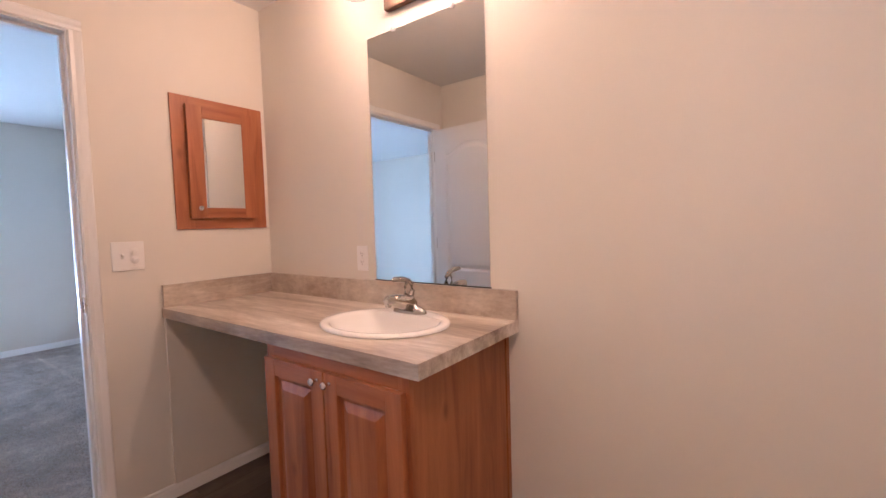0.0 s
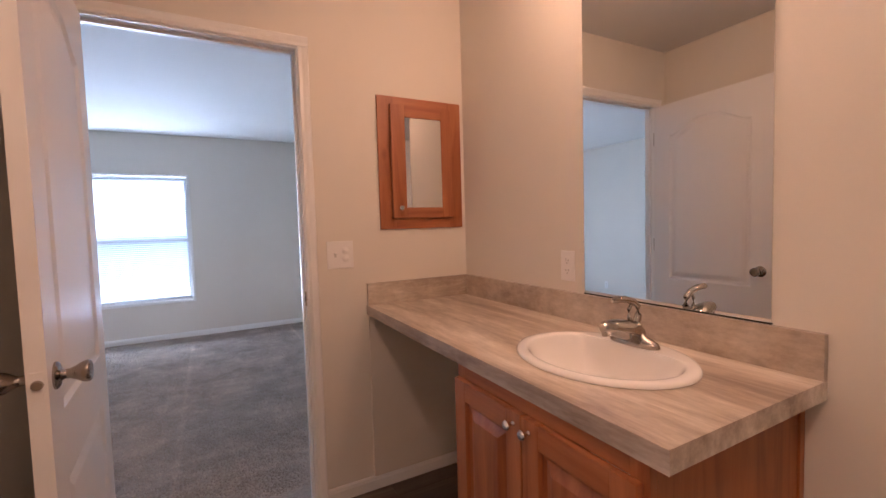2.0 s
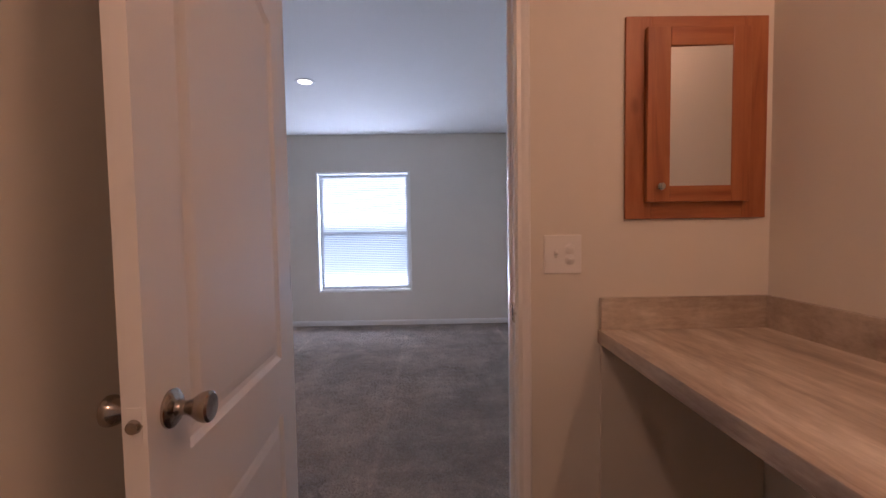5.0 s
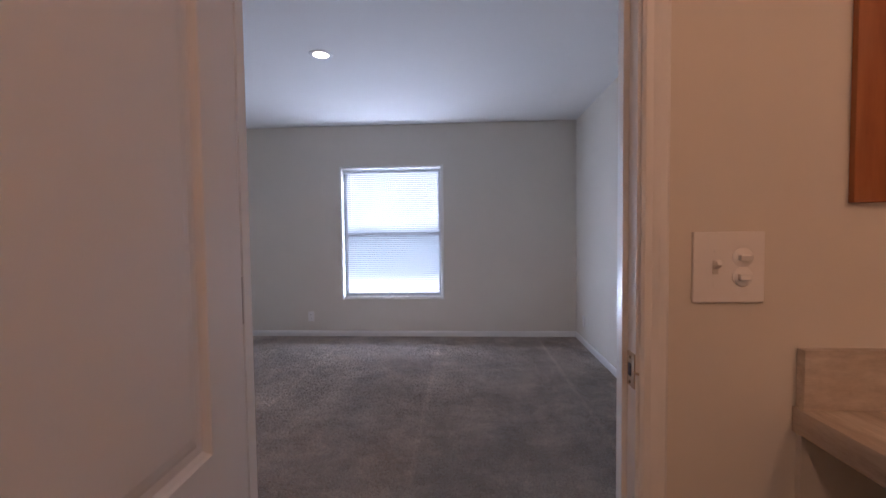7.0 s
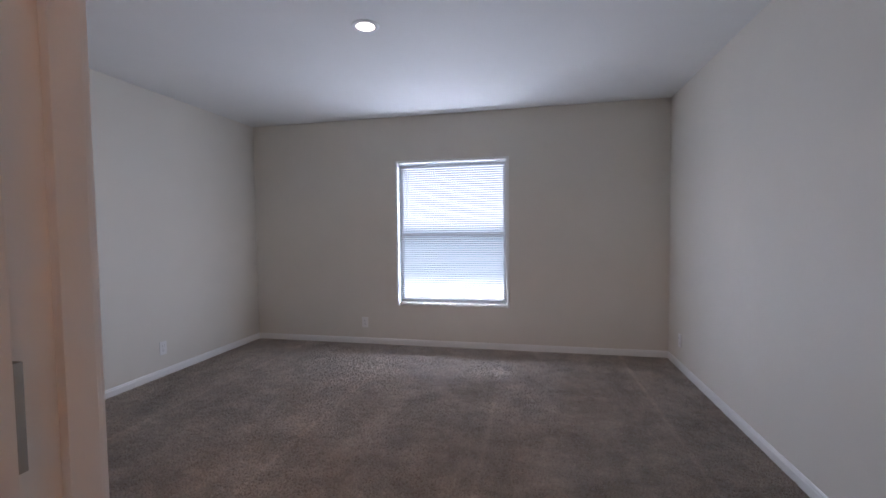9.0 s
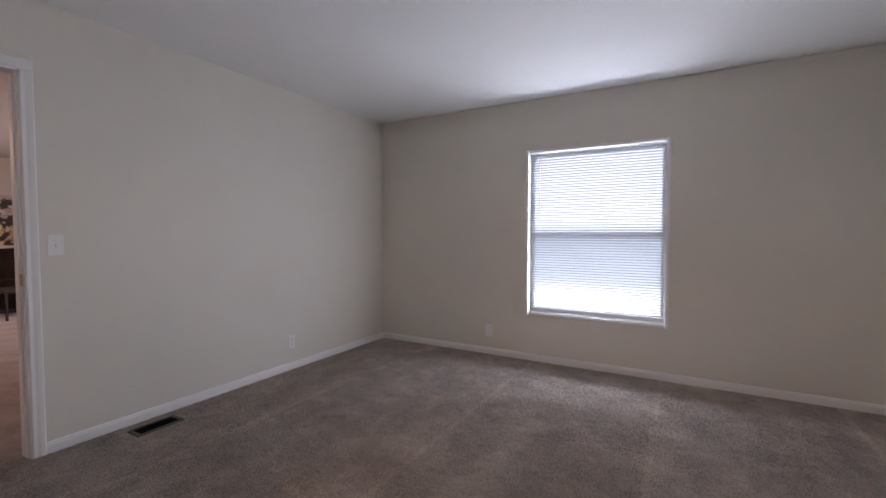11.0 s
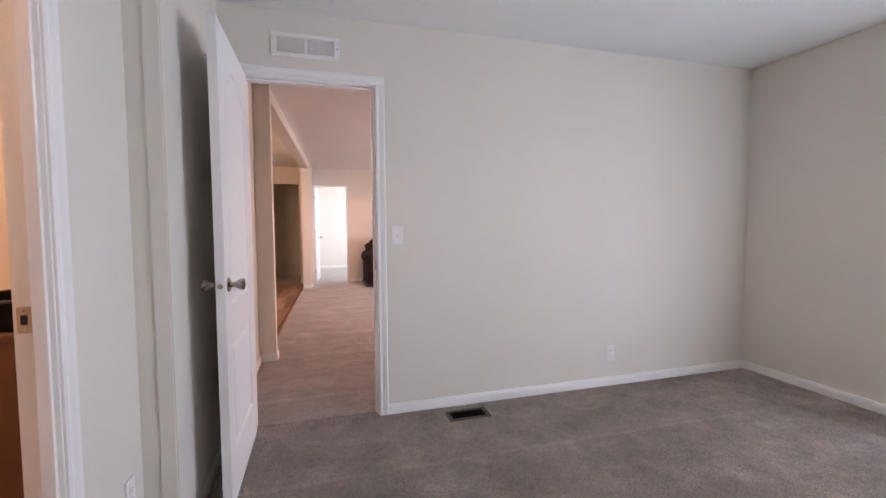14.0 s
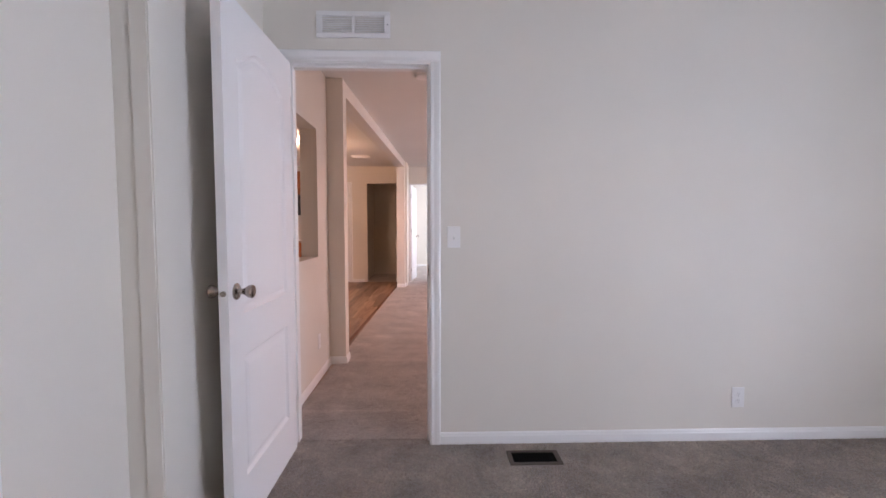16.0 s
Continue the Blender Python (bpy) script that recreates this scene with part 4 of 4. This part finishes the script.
def return_grille():
    x0, x1, z0, z1 = -2.700, -2.316, 2.188, 2.322
    root = empty("air_grille", pose(0, SY, 0), label="white painted metal return air grille above the entry door", category="air vent")
    fr = [(x0, x1, z0, z0 + 0.022), (x0, x1, z1 - 0.022, z1), (x0, x0 + 0.032, z0 + 0.022, z1 - 0.022), (x1 - 0.032, x1, z0 + 0.022, z1 - 0.022)]
    for nm, (a, b, c, d) in zip(("rail", "rail", "stile", "stile"), fr):
        part(nm, box(B(), a, 0, c, b, 0.009, d, 0.002), "plastic_white", root)
    xm = (x0 + x1) / 2
    part("mullion", box(B(), xm - 0.008, 0, z0 + 0.022, xm + 0.008, 0.008, z1 - 0.022, 0.001), "plastic_white", root)
    part("backing", box(B(), x0 + 0.03, 0.0004, z0 + 0.02, x1 - 0.03, 0.001, z1 - 0.02), "wall_paint", root)
    for a, b in ((x0 + 0.032, xm - 0.008), (xm + 0.008, x1 - 0.032)):
        for i in range(8):
            zz = z0 + 0.028 + i * (z1 - z0 - 0.056) / 7
            s = part("slat", box(B(), a, -0.0006, -0.0055, b, 0.0006, 0.0055), "plastic_white", root)
            s.location, s.rotation_euler = (0, 0.006, zz), (radians(32), 0, 0)
    bm = B()
    cyl(bm, (x0 + 0.014, 0.008, (z0 + z1) / 2), (x0 + 0.014, 0.0105, (z0 + z1) / 2), 0.004, seg=10)
    part("screw", bm, "hinge_steel", root)
    return root


def floor_register():
    x0, x1, y0, y1 = -3.580, -3.310, -2.238, -2.110
    root = empty("floor_register", pose(0, 0, 0.0), label="dark brown metal floor register set in the carpet", category="floor vent")
    for nm, (a, b, c, d) in zip(("rim_side", "rim_side", "rim_end", "rim_end"), ((x0, x1, y0, y0 + 0.016), (x0, x1, y1 - 0.016, y1), (x0, x0 + 0.022, y0 + 0.016, y1 - 0.016), (x1 - 0.022, x1, y0 + 0.016, y1 - 0.016))):
        part(nm, box(B(), a, c, -0.002, b, d, 0.009, 0.002), "register_rim", root)
    # Flat black sheet: the duct's shade put into colour, no hollow below.
    part("well", box(B(), x0 + 0.02, y0 + 0.014, 0.0008, x1 - 0.02, y1 - 0.014, 0.0018), "register_black", root)
    for i in range(17):
        xx = x0 + 0.03 + i * (x1 - x0 - 0.06) / 16
        s = part("louver", box(B(), -0.0016, y0 + 0.016, -0.0028, 0.0016, y1 - 0.016, 0.0028), "register_black", root)
        s.location = (xx, 0, 0.0055)
    return root


def can_light(x, y, label):
    root = empty("recessed_light", pose(x, y, CEIL), label=label, category="ceiling light", group="recessed lights")
    bm = B()
    lathe(bm, [(0.055, 0.0), (0.082, 0.0), (0.082, -0.003), (0.078, -0.006), (0.060, -0.007), (0.054, -0.004)], Matrix(), 32)
    part("trim_ring", bm, "vinyl_white", root, smooth=True)
    bm = B()
    bmesh.ops.create_circle(bm, cap_ends=True, segments=32, radius=0.0545, matrix=pose(0, 0, -0.0035))
    part("lens", bm, "can_glow", root)
    return root


return_grille()
floor_register()
can_light(-3.99, -0.14, "white recessed can light glowing in the bedroom ceiling")
can_light(-1.04, -6.50, "white recessed can light glowing in the kitchen ceiling")
# The fitting at -4.90 is unseen, made up for the added lamp.
for _y in (-7.30, -4.90):
    can_light(-3.80, _y, "white recessed can light glowing in the living room ceiling")


# ---- closet beyond the second door ----
def closet_things():
    bx = empty("storage_box", pose(-1.69, -1.56, 0), label="tall brown board storage box in the closet", category="box")
    part("body", box(B(), -0.14, -0.20, 0.0, 0.203, 0.208, 0.845, 0.004), "brown_board", bx)
    part("lid", box(B(), -0.148, -0.208, 0.845, 0.211, 0.216, 0.868, 0.004), "brown_board", bx)
    part("cord", tube(B(), [(0.02, 0.212, 0.62), (-0.015, 0.213, 0.58), (-0.03, 0.213, 0.50), (0.0, 0.213, 0.44), (0.03, 0.213, 0.42)], 0.003, 6), "black_iron", bx)
    bk = empty("basket", pose(-1.590, -1.55, 0.868), label="black woven basket on the storage box", category="basket")
    bm = B()
    lathe(bm, [(0, 0), (0.78, 0.0), (0.90, 0.03), (1.0, 0.085), (1.02, 0.105), (0.98, 0.107), (0.95, 0.085), (0.86, 0.035), (0.75, 0.010), (0, 0.010)], Matrix(), 36, 0.165, 0.20)
    part("bowl", bm, "basket_black", bk, smooth=True)
    pts = [(0.168 * math.cos(2 * math.pi * i / 36), 0.204 * math.sin(2 * math.pi * i / 36), 0.106) for i in range(37)]
    part("rim", tube(B(), pts, 0.006, 8), "black_iron", bk, "wrapped rim with a pale edge", smooth=True)


closet_things()


# ---- living room ----
def cushion(bm, x0, y0, z0, x1, y1, z1, puff, n=10):
    """A soft block with bulging faces and rounded edges."""
    v0 = len(bm.verts)
    bmesh.ops.create_cube(bm, size=2.0)
    bm.verts.ensure_lookup_table()
    vs = bm.verts[v0:]
    es = list({e for v in vs for e in v.link_edges})
    bmesh.ops.subdivide_edges(bm, edges=es, cuts=n, use_grid_fill=True)
    bm.verts.ensure_lookup_table()
    c = Vector(((x0 + x1) / 2, (y0 + y1) / 2, (z0 + z1) / 2))
    s = Vector(((x1 - x0) / 2, (y1 - y0) / 2, (z1 - z0) / 2))
    for v in bm.verts[v0:]:
        p = Vector(v.co)
        l4 = (abs(p.x) ** 5 + abs(p.y) ** 5 + abs(p.z) ** 5) ** 0.2
        p = p / l4
        k = 1 + puff * (1 - min(1, p.x ** 2)) * 0.5 + puff * (1 - min(1, p.z ** 2)) * 0.5
        w = 0.012 * noise.noise(Vector((p.x * 2 + x0, p.y * 2, p.z * 2 + z0)))
        v.co = c + Vector((p.x * s.x, p.y * s.y * k, p.z * s.z)) + Vector((w, w, w))
    return bm


def sofa():
    root = empty("sofa", pose(-3.42, -9.02, 0), label="dark brown upholstered sofa with rolled arms under the painting", category="sofa")
    L = 2.15
    part("base", box(B(), -L + 0.12, 0.06, 0.05, -0.12, 0.90, 0.30, 0.02), "sofa_brown", root)
    part("skirt", box(B(), -L + 0.02, 0.04, 0.01, -0.02, 0.92, 0.06, 0.006), "black_iron", root, "dark base rail")
    part("back", cushion(B(), -L + 0.10, 0.02, 0.10, -0.10, 0.28, 0.80, 0.1), "sofa_brown", root, smooth=True)
    for x in (-0.14, -L + 0.14):
        bm = B()
        box(bm, x - 0.10, 0.06, 0.05, x + 0.10, 0.92, 0.52, 0.03)
        lathe(bm, [(0, 0), (0.10, 0.0), (0.135, 0.02), (0.14, 0.06), (0.14, 0.80), (0.12, 0.86), (0, 0.87)], pose(x, 0.94, 0.57, 90), 26)
        part("arm", bm, "sofa_brown", root, smooth=True)
    for i in range(3):
        a = -0.26 - i * 0.545
        part("seat_cushion", cushion(B(), a - 0.535, 0.24, 0.29, a, 0.93, 0.50, 0.05), "sofa_brown", root, smooth=True)
        c = part("back_cushion", cushion(B(), -0.265, -0.10, -0.25, 0.265, 0.10, 0.27, 0.35), "sofa_brown", root, smooth=True)
        c.location, c.rotation_euler = (a - 0.268, 0.33, 0.69), (radians(12), 0, 0)
    tp = empty("throw_pillow", pose(-3.42 - 0.56, -9.02 + 0.50, 0.635, 18, 0, 6), label="dark red patterned throw pillow on the sofa", category="pillow")
    part("cover", cushion(B(), -0.21, -0.06, -0.145, 0.21, 0.06, 0.145, 0.5), "cushion_red", tp, smooth=True)
    tc = empty("throw_pillow", pose(-3.42 - 0.30, -9.02 + 0.42, 0.755, 14, 38, 0), label="dark brown corner throw pillow tipped on the sofa", category="pillow")
    part("cover", cushion(B(), -0.20, -0.06, -0.20, 0.20, 0.06, 0.20, 0.5), "sofa_brown", tc, smooth=True)


def painting():
    root = empty("painting", pose(-3.80, FAR_Y, 1.0), label="abstract canvas in black, ochre and white above the sofa", category="painting")
    part("canvas", box(B(), -0.90, 0.001, 0, 0, 0.032, 0.83, 0.004), "canvas_paint", root)
    part("edge", box(B(), 0.0004, 0.001, 0, 0.012, 0.034, 0.83, 0.003), "kitchen_plank", root, "thin pale wooden edge")


def coffee_table():
    root = empty("coffee_table", pose(-4.09, -7.34, 0), label="low dark coffee table with thin black metal legs", category="table")
    part("top", box(B(), -1.02, -0.56, 0.385, 0.02, 0.02, 0.42, 0.004), "register_brown", root)
    for x in (0.0, -1.0):
        for y in (0.0, -0.54):
            part("leg", tube(B(), [(x, y, 0.386), (x, y, 0.06), (x, y, 0.0)], [0.016, 0.013, 0.018], 12), "black_iron", root, smooth=True)


def smoke_detector():
    root = empty("smoke_detector", pose(-2.85, -3.61, CEIL), label="round white smoke detector on the ceiling", category="smoke detector")
    bm = B()
    lathe(bm, [(0, 0), (0.068, 0), (0.068, -0.012), (0.060, -0.030), (0.040, -0.036), (0, -0.037)], Matrix(), 32)
    part("body", bm, "plastic_white", root, smooth=True)
    bm = B()
    lathe(bm, [(0.0655, -0.014), (0.067, -0.017), (0.0635, -0.024)], Matrix(), 32)
    part("vent_ring", bm, "vent_grey", root)


sofa()
painting()
coffee_table()
smoke_detector()


# ---- kitchen seen through the openings ----
def kitchen():
    kb = empty("kitchen_base_cabinet", pose(-0.42, FAR_Y, 0), label="red brown kitchen base cabinet on the far wall", category="cabinet")
    part("body", box(B(), 0, 0.002, 0.09, 1.2, 0.58, 0.87, 0.002), "alder_upright", kb)
    for i in range(2):
        d = raised_door("door", 0.56, 0.66, kb)
        d.matrix_local = pose(0.58 + 0.59 * i, 0.582, 0.14, 0, 0, 180)
        small_knob(d, (0.03 if i else 0.53, -0.019, 0.6), (0, -1, 0))
    part("toe_board", box(B(), 0.01, 0.002, 0, 1.19, 0.52, 0.09), "dark_slot", kb)
    ct = empty("kitchen_counter", pose(-0.42, FAR_Y, 0.87), label="grey laminate kitchen counter", category="countertop")
    part("slab", box(B(), -0.02, 0.002, 0, 1.22, 0.62, 0.038, 0.003), "laminate", ct)
    mw = empty("microwave", pose(-0.38, FAR_Y, 1.42), label="black microwave under the wall cabinet", category="microwave")
    part("body", box(B(), 0, 0.002, 0, 0.74, 0.38, 0.40, 0.006), "black_iron", mw)
    part("door", box(B(), 0.02, 0.382, 0.02, 0.56, 0.40, 0.38, 0.004), "dark_slot", mw)
    part("handle", tube(B(), [(0.59, 0.40, 0.05), (0.59, 0.425, 0.08), (0.59, 0.425, 0.32), (0.59, 0.40, 0.35)], 0.008, 8), "nickel", mw)
    wc = empty("kitchen_wall_cabinet", pose(-0.42, FAR_Y, 1.84), label="red brown kitchen wall cabinet above the microwave", category="cabinet")
    part("body", box(B(), 0, 0.002, 0, 1.2, 0.32, 0.46, 0.002), "alder_upright", wc)
    for i in range(2):
        d = raised_door("door", 0.57, 0.42, wc)
        d.matrix_local = pose(0.59 + 0.59 * i, 0.322, 0.02, 0, 0, 180)
    cv = empty("ceiling_vent", pose(-1.64, -7.83, CEIL), label="white kitchen ceiling vent", category="air vent")
    part("frame", box(B(), -0.16, -0.10, -0.012, 0.16, 0.10, 0, 0.003), "plastic_white", cv)
    for i in range(5):
        part("slat", box(B(), -0.14, -0.075 + 0.035 * i, -0.017, 0.14, -0.068 + 0.035 * i, -0.011), "plastic_white", cv)


kitchen()
door("door_kitchen", 0.68, pose(-1.185, FAR_Y - 0.02, 0, 0, 0, 2), 1, "closed white kitchen door with dark hinges")
door_frame("trim_far_door", "y", FAR_Y - 0.1, FAR_Y, -3.17, -2.45, 2.07, "white painted frame of the far door", (FAR_Y - 0.085, FAR_Y - 0.04), sides=(True, False))
door_frame("trim_kitchen_door", "y", FAR_Y - 0.1, FAR_Y, -1.205, -0.485, 2.05, "cream painted frame of the kitchen door", (FAR_Y - 0.09, FAR_Y - 0.05))


# ---- wood look planks ----
def planks(name, x0, x1, y0, y1, pw, pl, material, label):
    root = empty(name, pose(x0, y0, 0), label=label, category="floor", kind="structure")
    full = None
    nx = int((x1 - x0) / pw + 0.999)
    for i in range(nx):
        a, b = i * pw, min((i + 1) * pw, x1 - x0)
        yy = -((i * 0.37) % 1.0) * pl
        while yy < y1 - y0:
            c, d = max(yy, 0), min(yy + pl, y1 - y0)
            yy += pl
            if d - c < 0.03 or b - a < 0.02:
                continue
            whole = abs(d - c - pl) < 1e-6 and abs(b - a - pw) < 1e-6
            if whole and full is not None:
                ob = new("plank", full)
                ob.parent = root
            else:
                ob = part("plank", box(B(), 0.0012, 0.0012, -0.012, b - a - 0.0012, d - c - 0.0012, 0.0, 0.0012), material, root)
                if whole:
                    full = ob.data
            ob.location = (a, c, 0)
    return root


planks("floor_bathroom", -1.889, 1.7, 0.30, 2.0, 0.152, 1.22, "vinyl_plank", "dark brown wood look vinyl plank bathroom floor")
planks("floor_closet", -1.889, 0.5, -2.13, 0.20, 0.152, 1.22, "kitchen_plank", "warm brown wood look vinyl plank closet floor")
planks("floor_kitchen", -2.48, 1.6, FAR_Y, -2.44, 0.152, 1.22, "kitchen_plank", "warm brown wood look vinyl plank kitchen floor")
tagged(part("threshold_strip", sweep(B(), [(-0.02, 0), (0.02, 0), (0.012, 0.009), (-0.012, 0.009)], (-2.228, -8.3, 0.0), Vector((0.1998, 4.44, 0)).normalized(), X, Z, 4.44), "brown_board"), "brown threshold strip between carpet and planks", "trim", kind="structure")


# ---- carpet pile ----
def pile(name, x0, x1, y0, y1, z, per_m2, label, keep=None):
    """Short leaning tufts, one small triangle each, strewn evenly."""
    n = int((x1 - x0) * (y1 - y0) * per_m2)
    rng = np.random.default_rng(7)
    px, py = rng.uniform(x0, x1, n), rng.uniform(y0, y1, n)
    if keep is not None:
        ok = keep(px, py)
        px, py = px[ok], py[ok]
        n = len(px)
    a = rng.uniform(0, 2 * math.pi, n)
    w, h = rng.uniform(0.0028, 0.0046, n), rng.uniform(0.004, 0.0085, n)
    lx, ly = rng.normal(0, 0.004, n), rng.normal(0, 0.004, n)
    co = np.empty((n, 3, 3))
    co[:, 0] = np.stack([px - w * np.cos(a), py - w * np.sin(a), np.full(n, z - 0.001)], 1)
    co[:, 1] = np.stack([px + w * np.cos(a), py + w * np.sin(a), np.full(n, z - 0.001)], 1)
    co[:, 2] = np.stack([px + lx, py + ly, z + h], 1)
    me = bpy.data.meshes.new(name)
    me.vertices.add(3 * n)
    me.vertices.foreach_set("co", co.ravel())
    me.loops.add(3 * n)
    me.loops.foreach_set("vertex_index", np.arange(3 * n, dtype=np.int32))
    me.polygons.add(n)
    me.polygons.foreach_set("loop_start", np.arange(0, 3 * n, 3, dtype=np.int32))
    me.update(calc_edges=True)
    me.validate()
    me.materials.append(M["carpet_pile"])
    return tagged(new(name, me), label, "carpet pile", kind="stuff")


def pile_ground(px, py):
    """Where the tufts grow: the bedroom but for its register, the doorway, and thinning out into the living room."""
    bed = (py > SY + 0.013) & ~((px > -3.588) & (px < -3.303) & (py > -2.245) & (py < -2.103))
    way = (py <= SY + 0.013) & (py > -2.44) & (px > -2.895) & (px < -2.17)
    thin = np.abs(np.modf(np.sin(px * 127.1 + py * 311.7) * 43758.5)[0]) < (py + 4.6) / 2.0
    hall = (py <= -2.44) & (px > -4.0) & thin & ((px < -2.19) | (py > -3.70))
    return bed | way | hall


pile("carpet_pile", WX + 0.013, -2.045, -4.6, NY - 0.013, 0.0, 26000, "short grey taupe carpet tufts in the bedroom", pile_ground)
